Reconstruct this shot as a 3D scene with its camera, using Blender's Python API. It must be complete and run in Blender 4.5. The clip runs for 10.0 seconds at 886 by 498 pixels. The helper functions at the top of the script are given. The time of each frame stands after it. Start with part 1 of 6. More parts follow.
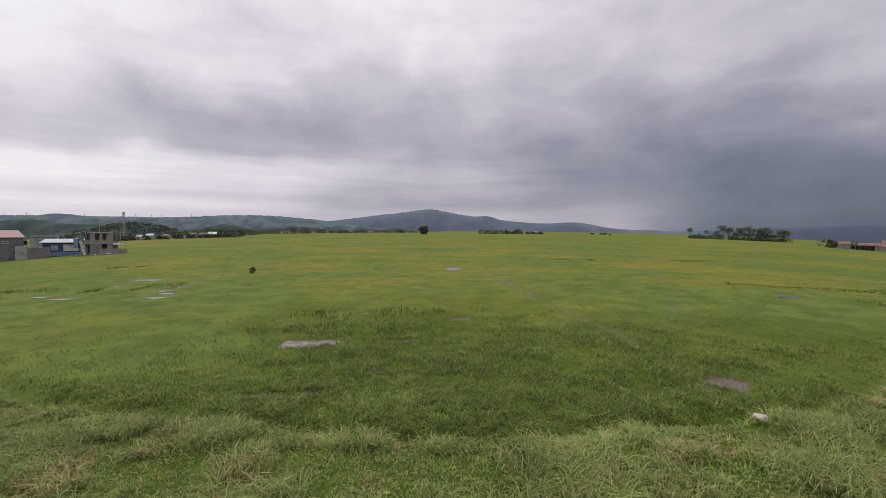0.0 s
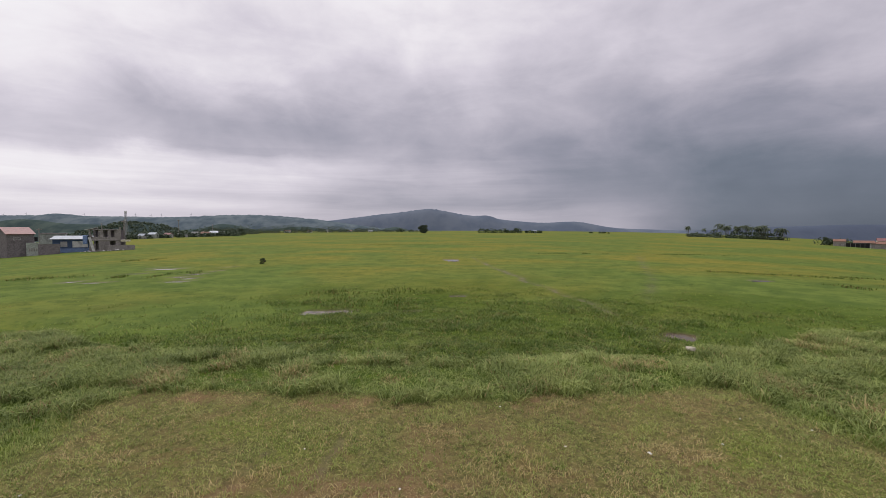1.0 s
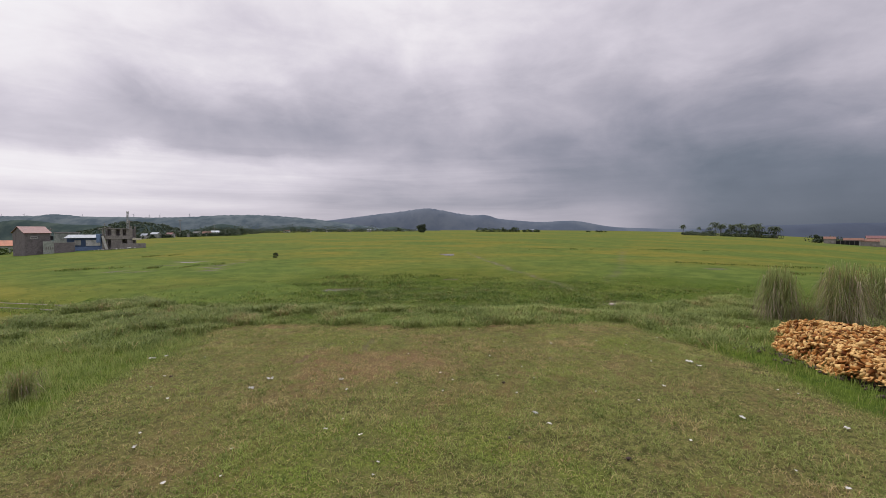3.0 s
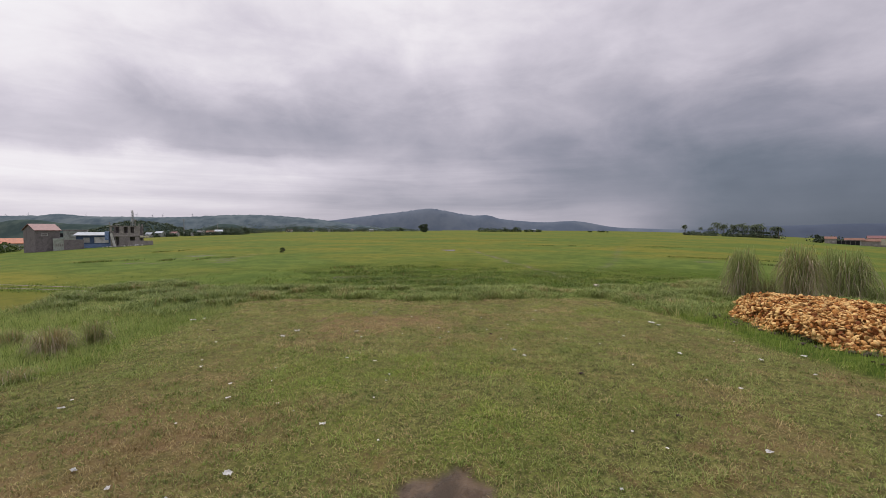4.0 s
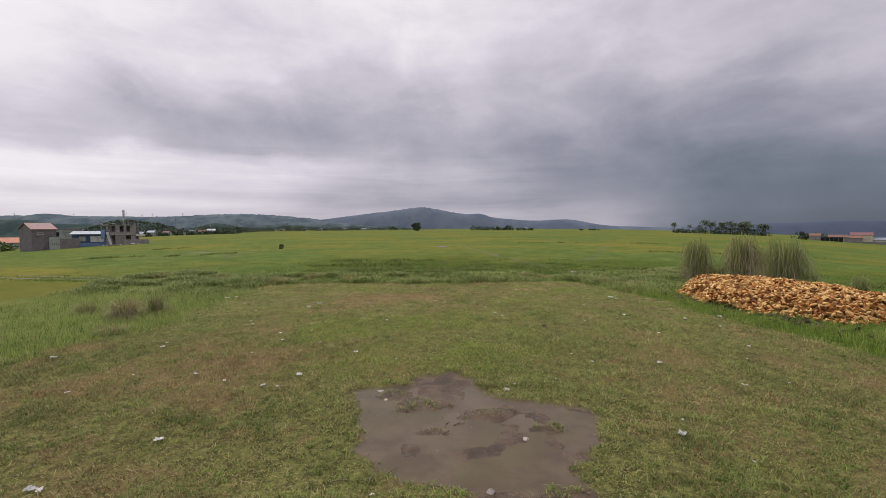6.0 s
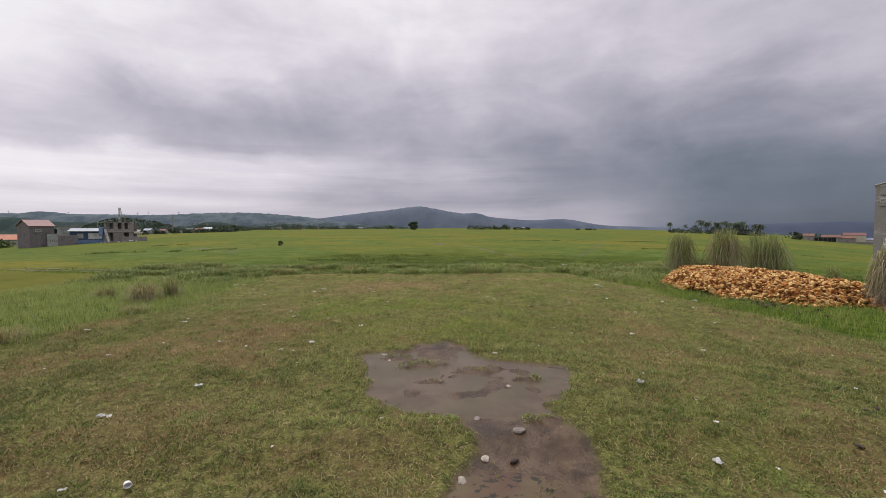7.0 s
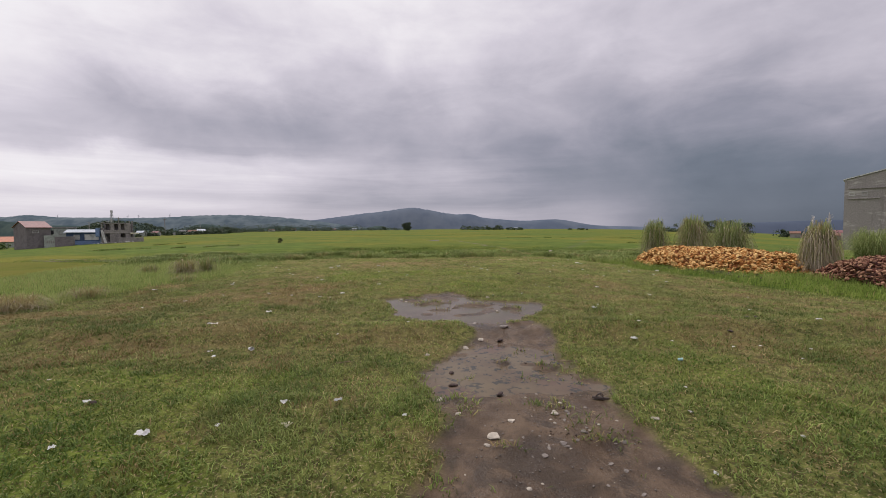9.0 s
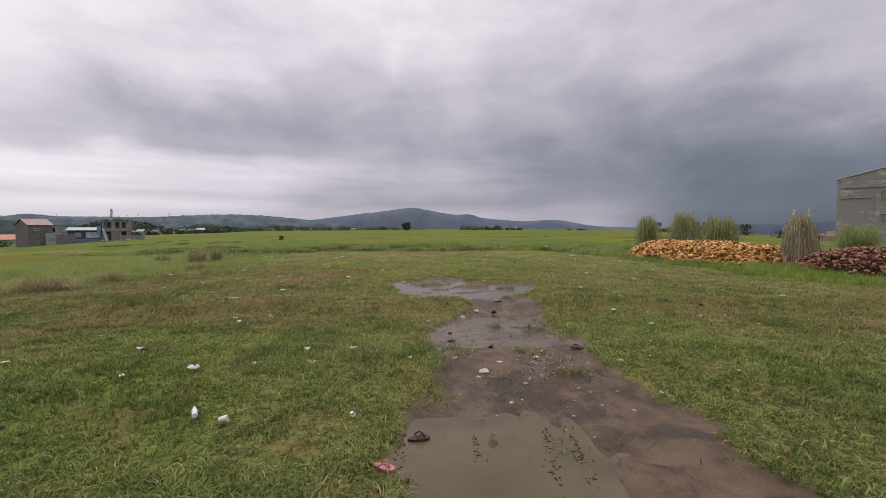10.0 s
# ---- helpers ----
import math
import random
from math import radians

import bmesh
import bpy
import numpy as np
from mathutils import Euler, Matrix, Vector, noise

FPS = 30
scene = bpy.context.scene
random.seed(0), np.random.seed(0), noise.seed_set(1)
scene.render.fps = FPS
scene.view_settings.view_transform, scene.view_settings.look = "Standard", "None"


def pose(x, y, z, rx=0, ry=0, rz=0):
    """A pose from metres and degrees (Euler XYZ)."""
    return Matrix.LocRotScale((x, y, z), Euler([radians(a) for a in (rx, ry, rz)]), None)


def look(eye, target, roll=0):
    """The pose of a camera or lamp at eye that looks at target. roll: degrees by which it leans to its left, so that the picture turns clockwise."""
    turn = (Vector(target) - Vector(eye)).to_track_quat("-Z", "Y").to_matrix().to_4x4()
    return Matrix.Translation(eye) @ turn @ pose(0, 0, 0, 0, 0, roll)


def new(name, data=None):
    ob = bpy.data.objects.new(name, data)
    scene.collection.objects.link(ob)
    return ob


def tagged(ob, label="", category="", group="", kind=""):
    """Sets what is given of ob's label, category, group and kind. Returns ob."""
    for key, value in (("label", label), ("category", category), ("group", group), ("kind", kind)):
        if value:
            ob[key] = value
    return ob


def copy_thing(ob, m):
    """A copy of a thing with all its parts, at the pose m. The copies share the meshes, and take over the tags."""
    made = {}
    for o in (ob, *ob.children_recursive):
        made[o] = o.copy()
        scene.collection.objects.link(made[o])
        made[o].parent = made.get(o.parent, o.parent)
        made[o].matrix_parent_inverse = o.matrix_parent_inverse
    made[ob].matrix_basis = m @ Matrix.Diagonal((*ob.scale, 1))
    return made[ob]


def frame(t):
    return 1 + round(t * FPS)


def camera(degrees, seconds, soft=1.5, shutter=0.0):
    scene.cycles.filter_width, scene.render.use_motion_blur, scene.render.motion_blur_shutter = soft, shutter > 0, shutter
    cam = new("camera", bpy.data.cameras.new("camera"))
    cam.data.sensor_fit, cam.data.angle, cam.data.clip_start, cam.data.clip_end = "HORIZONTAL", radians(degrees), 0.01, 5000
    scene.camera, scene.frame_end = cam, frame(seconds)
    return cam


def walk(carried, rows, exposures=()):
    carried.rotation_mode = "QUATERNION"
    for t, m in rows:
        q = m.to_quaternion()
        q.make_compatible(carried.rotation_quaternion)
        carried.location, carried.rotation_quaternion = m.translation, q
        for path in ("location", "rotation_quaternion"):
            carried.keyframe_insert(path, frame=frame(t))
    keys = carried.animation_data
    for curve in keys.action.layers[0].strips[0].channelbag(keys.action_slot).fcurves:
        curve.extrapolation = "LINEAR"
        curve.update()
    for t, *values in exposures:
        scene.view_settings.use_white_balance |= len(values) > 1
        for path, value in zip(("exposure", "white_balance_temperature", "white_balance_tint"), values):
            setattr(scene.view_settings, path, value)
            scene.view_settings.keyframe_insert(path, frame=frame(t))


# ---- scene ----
cam = camera(89.9, 10.0, soft=0.8)
PATH = [
    (0, (-0.032, -0.7, 5.884), (-0.03, 1.297, 5.799), 0.3),
    (0.5, (-0.047, -2.518, 5.3), (-0.043, -0.52, 5.215), 0.3),
    (1, (-0.023, -4.495, 4.855), (-0.019, -2.498, 4.768), 0.2),
    (1.5, (0.04, -6.465, 4.722), (0.045, -4.467, 4.637), 0.1),
    (2, (0.156, -8.471, 4.649), (0.162, -6.473, 4.563), -0.0),
    (2.5, (0.243, -10.057, 4.526), (0.253, -8.059, 4.439), -0.0),
    (2.7, (0.257, -10.584, 4.505), (0.27, -8.587, 4.416), 0.0),
    (3.8, (0.435, -13.373, 3.682), (0.436, -11.375, 3.593), 0.1),
    (4, (0.425, -13.853, 3.604), (0.427, -11.856, 3.516), 0.1),
    (4.5, (0.48, -15.07, 3.511), (0.493, -13.072, 3.419), 0.2),
    (5, (0.441, -15.907, 3.424), (0.464, -13.909, 3.335), 0.1),
    (5.5, (0.357, -16.568, 3.35), (0.385, -14.571, 3.256), -0.0),
    (5.7, (0.336, -16.82, 3.325), (0.365, -14.823, 3.232), -0.1),
    (6.8, (0.269, -18.24, 3.007), (0.322, -16.244, 2.909), 0.2),
    (7, (0.297, -18.48, 2.916), (0.346, -16.484, 2.819), 0.1),
    (7.5, (0.262, -19.042, 2.681), (0.328, -17.046, 2.587), -0.1),
    (8, (0.162, -19.84, 2.462), (0.237, -17.844, 2.371), -0.2),
    (8.5, (0.013, -20.672, 2.258), (0.09, -18.676, 2.167), -0.2),
    (9, (-0.079, -21.4, 2.079), (0.0, -19.404, 1.987), -0.3),
    (9.5, (-0.095, -22.027, 1.907), (-0.014, -20.031, 1.815), -0.2),
    (10, (-0.127, -22.406, 1.694), (-0.045, -20.41, 1.603), -0.1),
]
walk(cam, [(t, look(eye, target, roll)) for t, eye, target, roll in PATH])

# ---- world, sun ----
def node_kit(tree):
    """Small helpers that lay math, mix and ramp nodes into a tree."""
    links = tree.links

    def plug(sock, v):
        if isinstance(v, (int, float)):
            sock.default_value = v
        elif isinstance(v, tuple):
            sock.default_value = v
        else:
            links.new(v, sock)

    def m(op, a, b=0.0, c=0.0, clamp=False):
        n = tree.nodes.new("ShaderNodeMath")
        n.operation, n.use_clamp = op, clamp
        plug(n.inputs[0], a), plug(n.inputs[1], b), plug(n.inputs[2], c)
        return n.outputs[0]

    def smooth(v, lo, hi, out0=0.0, out1=1.0):
        n = tree.nodes.new("ShaderNodeMapRange")
        n.interpolation_type = "SMOOTHSTEP"
        plug(n.inputs[0], v)
        for i, x in enumerate((lo, hi, out0, out1)):
            n.inputs[i + 1].default_value = x
        return n.outputs[0]

    def mix(f, a, b, mode="MIX"):
        n = tree.nodes.new("ShaderNodeMix")
        n.data_type, n.blend_type = "RGBA", mode
        plug(n.inputs[0], f), plug(n.inputs[6], a if not isinstance(a, tuple) else (*a, 1.0)[:4]), plug(n.inputs[7], b if not isinstance(b, tuple) else (*b, 1.0)[:4])
        return n.outputs[2]

    def ramp(f, stops):
        n = tree.nodes.new("ShaderNodeValToRGB")
        els = n.color_ramp.elements
        while len(els) < len(stops):
            els.new(0.5)
        for e, (p, c) in zip(els, stops):
            e.position = p
            e.color = (c, c, c, 1) if isinstance(c, (int, float)) else (*c, 1)
        plug(n.inputs[0], f)
        return n.outputs[0]

    def noise_tex(vec, scale, detail=3.0, rough=0.55, distort=0.0):
        n = tree.nodes.new("ShaderNodeTexNoise")
        if vec is not None:
            links.new(vec, n.inputs["Vector"])
        n.inputs["Scale"].default_value, n.inputs["Detail"].default_value = scale, detail
        n.inputs["Roughness"].default_value, n.inputs["Distortion"].default_value = rough, distort
        return n.outputs["Fac"]

    def scaled(vec, s):
        n = tree.nodes.new("ShaderNodeVectorMath")
        n.operation = "MULTIPLY"
        links.new(vec, n.inputs[0])
        n.inputs[1].default_value = s
        return n.outputs[0]

    return m, smooth, mix, ramp, noise_tex, scaled


SUN_ELEVATION, SUN_AZIMUTH = 52.0, -35.0
world = bpy.data.worlds.new("overcast_sky")
scene.world = world
world.use_nodes = True
wt = world.node_tree
wt.nodes.clear()
m_, smooth_, mix_, ramp_, noise_, scaled_ = node_kit(wt)
coord = wt.nodes.new("ShaderNodeTexCoord").outputs["Generated"]
split = wt.nodes.new("ShaderNodeSeparateXYZ")
wt.links.new(coord, split.inputs[0])
dx, dy, dz = split.outputs
azim = m_("MULTIPLY", m_("ARCTAN2", dx, dy), 57.2958)
flat = m_("SQRT", m_("ADD", m_("MULTIPLY", dx, dx), m_("MULTIPLY", dy, dy)))
elev = m_("MULTIPLY", m_("ARCTAN2", dz, flat), 57.2958)
# the cloud deck seen in perspective
deck = wt.nodes.new("ShaderNodeCombineXYZ")
depth_z = m_("ADD", m_("MAXIMUM", dz, 0.0), 0.30)
wt.links.new(m_("DIVIDE", dx, depth_z), deck.inputs[0])
wt.links.new(m_("DIVIDE", dy, depth_z), deck.inputs[1])
billow = noise_(scaled_(deck.outputs[0], (0.9, 1.0, 1.0)), 0.75, 6.0, 0.55, 0.25)
wisp = noise_(scaled_(coord, (1.0, 1.0, 3.2)), 4.5, 6.0, 0.62, 0.5)
bank = noise_(scaled_(coord, (1.0, 1.0, 1.9)), 2.2, 7.0, 0.6, 0.35)
puff = noise_(scaled_(coord, (1.0, 1.0, 1.7)), 5.0, 6.0, 0.52, 0.25)
streak = noise_(scaled_(coord, (1.0, 1.0, 15.0)), 3.2, 5.0, 0.6, 0.7)
elev_w = m_("ADD", elev, m_("ADD", m_("MULTIPLY", m_("SUBTRACT", bank, 0.5), m_("MULTIPLY", smooth_(elev, 3.0, 18.0, 0.35, 1.0), 8.0)), m_("MULTIPLY", m_("SUBTRACT", wisp, 0.5), m_("MULTIPLY", smooth_(elev, 1.0, 12.0), 4.0))))
azim_w = m_("ADD", azim, m_("MULTIPLY", m_("SUBTRACT", billow, 0.5), 22.0))
pos = m_("DIVIDE", m_("ADD", elev_w, 4.0), 36.0)
# brightness of the cloud deck by height above the horizon, at six bearings
DECK = {
    -46: ((0.0, 0.87), (1.6, 0.83), (2.6, 0.90), (3.6, 0.86), (5.5, 0.96), (7.2, 0.93), (8.6, 0.79), (11.0, 0.77), (14.5, 0.86), (20.5, 0.93)),
    -32: ((0.0, 0.82), (1.5, 0.78), (2.7, 0.87), (3.8, 0.82), (5.4, 0.90), (7.6, 0.91), (9.2, 0.74), (12.5, 0.68), (17.3, 0.85), (23.5, 0.94)),
    0: ((0.0, 0.72), (1.5, 0.71), (3.0, 0.60), (4.6, 0.68), (7.5, 0.70), (11.0, 0.64), (15.2, 0.70), (21.0, 0.82), (27.0, 0.89)),
    19: ((0.0, 0.68), (2.0, 0.66), (4.6, 0.56), (8.6, 0.56), (13.7, 0.64), (20.0, 0.73), (26.0, 0.83)),
    34: ((0.0, 0.42), (2.2, 0.45), (4.5, 0.44), (7.8, 0.48), (12.5, 0.60), (17.5, 0.74), (23.5, 0.80)),
    46: ((0.0, 0.37), (1.5, 0.39), (3.4, 0.42), (6.8, 0.49), (10.5, 0.62), (15.5, 0.73), (20.5, 0.76)),
}
tone, last = None, None
for bearing, stops in DECK.items():
    col = ramp_(pos, [((e + 4.0) / 36.0, v) for e, v in stops])
    tone = col if tone is None else mix_(smooth_(azim_w, last, bearing), tone, col)
    last = bearing
behind = smooth_(m_("ABSOLUTE", azim), 60.0, 125.0)
tone = mix_(behind, tone, (0.74, 0.74, 0.74))
grey = wt.nodes.new("ShaderNodeRGBToBW")
wt.links.new(tone, grey.inputs[0])
rough_sky = m_("ADD", m_("ADD", m_("MULTIPLY", m_("SUBTRACT", billow, 0.5), 0.20), m_("MULTIPLY", m_("SUBTRACT", puff, 0.5), 0.30)), m_("MULTIPLY", m_("SUBTRACT", wisp, 0.5), 0.07))
low_band = m_("MULTIPLY", m_("SUBTRACT", streak, 0.5), m_("MULTIPLY", smooth_(elev, 6.0, 13.0, 0.15, 0.0), smooth_(azim, 5.0, 30.0, 1.0, 0.15)))
value = m_("ADD", m_("ADD", grey.outputs[0], low_band), m_("MULTIPLY", rough_sky, smooth_(elev, 1.0, 11.0, 0.3, 1.0)))
cloud = ramp_(value, [(0.25, (0.06, 0.074, 0.1)), (0.36, (0.097, 0.117, 0.155)), (0.46, (0.167, 0.189, 0.24)), (0.59, (0.315, 0.312, 0.38)), (0.70, (0.475, 0.45, 0.522)), (0.82, (0.678, 0.635, 0.71)), (0.91, (0.85, 0.808, 0.855)), (1.0, (0.96, 0.94, 0.96))])
# an overcast sky is about three times as bright overhead as near the horizon
gain = smooth_(elev, 26.0, 75.0, 1.0, 2.6)
sky = wt.nodes.new("ShaderNodeTexSky")
sky.sky_type, sky.sun_disc = "NISHITA", False
sky.sun_elevation, sky.sun_rotation = radians(SUN_ELEVATION), radians(SUN_AZIMUTH)
clear = wt.nodes.new("ShaderNodeVectorMath")
clear.operation = "SCALE"
clear.inputs["Scale"].default_value = 0.08
wt.links.new(sky.outputs[0], clear.inputs[0])
scaled_cloud = wt.nodes.new("ShaderNodeVectorMath")
scaled_cloud.operation = "SCALE"
wt.links.new(cloud, scaled_cloud.inputs[0])
wt.links.new(gain, scaled_cloud.inputs["Scale"])
final = mix_(0.04, scaled_cloud.outputs[0], clear.outputs[0])
back = wt.nodes.new("ShaderNodeBackground")
wt.links.new(final, back.inputs[0])
back.inputs[1].default_value = 1.0
wt.links.new(back.outputs[0], wt.nodes.new("ShaderNodeOutputWorld").inputs[0])

sun = new("sun", bpy.data.lights.new("sun", "SUN"))
sun.data.energy, sun.data.angle, sun.data.color = 1.2, radians(25), (1.0, 0.96, 0.9)
az, el = radians(SUN_AZIMUTH), radians(SUN_ELEVATION)
sun.matrix_world = look((40 * math.sin(az) * math.cos(el), 40 * math.cos(az) * math.cos(el), 40 * math.sin(el)), (0, 0, 0))


# ---- numbers ----
rng = np.random.default_rng(7)


def lattice(ix, iy, seed):
    h = (ix.astype(np.int64) * 374761393 + iy.astype(np.int64) * 668265263 + seed * 1442695041) & 0xFFFFFFFF
    h = ((h ^ (h >> 13)) * 1274126177) & 0xFFFFFFFF
    return ((h ^ (h >> 16)) & 0xFFFF) / 65535.0


def value_noise(x, y, seed=0):
    ix, iy = np.floor(x), np.floor(y)
    fx, fy = x - ix, y - iy
    fx, fy = fx * fx * (3 - 2 * fx), fy * fy * (3 - 2 * fy)
    a, b = lattice(ix, iy, seed), lattice(ix + 1, iy, seed)
    c, d = lattice(ix, iy + 1, seed), lattice(ix + 1, iy + 1, seed)
    return (a * (1 - fx) + b * fx) * (1 - fy) + (c * (1 - fx) + d * fx) * fy


def fbm(x, y, scale, octaves=4, seed=0):
    """Cloudy noise between about 0 and 1; scale in metres."""
    x, y = np.asarray(x, float) / scale, np.asarray(y, float) / scale
    total, amp, norm = 0.0, 1.0, 0.0
    for i in range(octaves):
        total = total + amp * value_noise(x * 2 ** i + 17.3 * i, y * 2 ** i - 9.1 * i, seed + i)
        norm += amp
        amp *= 0.5
    return total / norm


def step(v, lo, hi):
    t = np.clip((np.asarray(v, float) - lo) / (hi - lo), 0, 1)
    return t * t * (3 - 2 * t)


# ---- the lie of the land ----
def y_edge(x):
    return 10.85 + 0.030 * x * x / (1 + np.abs(x) / 18) + 1.0 * (fbm(x, x * 0, 3.0, 3, 5) - 0.5)


def lot_inside(x, y):
    """Metres inside the raised lot (outside: minus)."""
    wob = 2.2 * (fbm(x, y, 3.5, 3, 11) - 0.5)
    right = 20.5 + np.maximum(0.0, 4.0 - y) * 2.0 - x
    return np.minimum(np.minimum(y_edge(x) - y, x + 17.6 + 0.3 * np.maximum(0.0, y - 3.0) + 0.5 * wob), right + wob)


def lot_height(x, y):
    base = np.interp(y, [-30, -18.0, -17.2, -15.9, -15.4, -13.1, -12.5, -11.9, -7.8, -5, -1, 6, 14], [-0.28, -0.25, -0.15, -0.08, -0.13, -0.11, 0.03, 0.04, 0.06, 0.2, 0.22, 0.18, 0.10])
    side = -0.16 * step(np.abs(x - 0.5), 4.0, 11.0) * step(y, -16, -6)
    ridge = 0.12 * np.exp(-((y_edge(x) - y - 1.2) / 1.1) ** 2)
    sill = 0.06 * np.exp(-((y + 12.25) / 0.3) ** 2)
    return base + side + ridge + sill + 0.05 * (fbm(x, y, 1.6, 3, 3) - 0.5)


def field_height(x, y):
    r = np.hypot(x, y) + 1e-6
    s2 = x * x / (r * r)
    drop = (0.001 + 0.072 * s2 * s2) * r * step(r, 18, 120)
    far_flat = step(y, -140, -20)
    return -0.30 - 0.16 * step(y, 0, 10) * step(r, 45, 22) - drop * far_flat + 0.16 * (fbm(x, y, 5.0, 3, 8) - 0.5) * step(r, 300, 60)


MUD_Y = [-30, -20, -19.3, -18.6, -18.1, -17.3, -16.2, -15.3, -14.1, -13.1, -12.7, -11.95, -11.7, -11.0, -9.6, -9.1, -8.9, -8.4, -8.2, -7.85, -7.5]
MUD_L = [-0.3, -0.3, -0.3, -0.6, -0.42, 0.05, 0.17, -0.2, 0.0, 0.75, 0.86, 0.72, -0.1, -0.72, -1.1, -1.3, -1.4, -1.3, -0.4, -0.1, 0.6]
MUD_R = [2.9, 2.9, 2.8, 2.65, 2.6, 2.45, 2.3, 2.3, 2.35, 2.4, 2.4, 2.2, 2.25, 2.6, 3.2, 2.3, 1.3, 1.1, 1.1, 1.15, 0.8]


def mud_mask(x, y):
    wob = 0.75 * (fbm(x, y, 0.7, 4, 21) - 0.5) + 0.2 * (fbm(x, y, 0.16, 2, 22) - 0.5)
    inside = np.minimum(x - np.interp(y, MUD_Y, MUD_L), np.interp(y, MUD_Y, MUD_R) - x) + wob
    inside = np.minimum(inside, (-7.4 - y))
    return step(inside, -0.10, 0.10)


# grassy islets in the puddles: x, y, half length, half width
ISLETS = [(0.0, -9.2, 0.5, 0.26), (-0.45, -8.75, 0.3, 0.2), (1.25, -9.6, 0.6, 0.22), (2.2, -10.2, 0.3, 0.15), (0.3, -10.3, 0.35, 0.12), (1.86, -12.0, 0.35, 0.16), (0.34, -15.86, 0.25, 0.2), (1.78, -14.5, 0.22, 0.16), (1.2, -14.2, 0.12, 0.1), (0.75, -17.0, 0.2, 0.1), (1.7, -16.9, 0.22, 0.1)]


def islet_mask(x, y):
    out = np.zeros(np.shape(x))
    wob = 1.2 * (fbm(x, y, 0.15, 2, 98) - 0.5)
    for px, py, a, b in ISLETS:
        out = np.maximum(out, 1 - step(np.hypot((x - px) / a, (y - py) / b) + wob, 0.6, 1.1))
    return out


# wet hollows in the field: x, y, half length, half width
PONDS = [(-7.2, 24.1, 1.75, 1.0), (-6.9, 16.1, 0.75, 0.35), (-5.2, 16.3, 0.55, 0.4), (-2.2, 24.6, 0.9, 0.4), (-2.1, 12.8, 1.0, 0.3),
         (12.3, 17.9, 1.0, 0.75), (1.3, 31.0, 0.6, 0.3), (1.7, 71.0, 1.4, 2.2), (34.0, 43.0, 0.9, 0.7), (5.5, 40.5, 0.8, 0.4),
         ] + [(-34 + 9.5 * math.sin(2.4 * k) * (0.4 + (k * 0.37) % 0.6), 49 + 9.0 * math.cos(1.7 * k), 0.6 + 1.0 * ((k * 0.61) % 1.0), 0.22 + 0.25 * ((k * 0.43) % 1.0)) for k in range(26)]


def pond_mask(x, y):
    out = np.zeros(np.shape(x))
    wob = 1.3 * (fbm(x, y, 0.8, 3, 31) - 0.5)
    for px, py, a, b in PONDS:
        d = np.sqrt(((x - px) / a) ** 2 + ((y - py) / b) ** 2) + wob
        out = np.maximum(out, 1 - step(d, 0.75, 1.2))
    return out


def skid_mask(x, y):
    """Two short dark wheel marks scraped into the lawn."""
    out = np.zeros(np.shape(x))
    for x0, y0, x1, y1 in ((-3.7, 4.6, -4.1, 2.3), (-2.2, 5.4, -2.35, 3.7)):
        t = np.clip(((x - x0) * (x1 - x0) + (y - y0) * (y1 - y0)) / ((x1 - x0) ** 2 + (y1 - y0) ** 2), 0, 1)
        gap = np.hypot(x - x0 - (x1 - x0) * t, y - y0 - (y1 - y0) * t)
        out = np.maximum(out, 1 - step(gap + 0.1 * (fbm(x, y, 0.3, 2, 46) - 0.5), 0.05, 0.16))
    return out * step(fbm(x, y, 0.7, 2, 47), 0.3, 0.5)


def trail_mask(x, y):
    """Cattle trails trodden through the marsh."""
    c1 = np.interp(y, [15, 19, 27, 40, 60, 95], [10.6, 10.9, 10.6, 8.6, 6.8, 5.0]) + 0.9 * (fbm(y, y * 0, 4, 3, 41) - 0.5)
    c2 = np.interp(y, [25, 40, 70, 110], [14, 21, 34, 50]) + 1.5 * (fbm(y, y * 0, 5, 3, 42) - 0.5)
    m = np.exp(-((x - c1) / 0.42) ** 2) * step(y, 15, 18) * (1 - step(y, 60, 90))
    m = np.maximum(m, 0.6 * np.exp(-((x - c2) / 0.5) ** 2) * step(y, 25, 35) * (1 - step(y, 80, 105)))
    return m * (0.35 + 0.65 * step(fbm(x, y, 1.3, 3, 43), 0.35, 0.6))


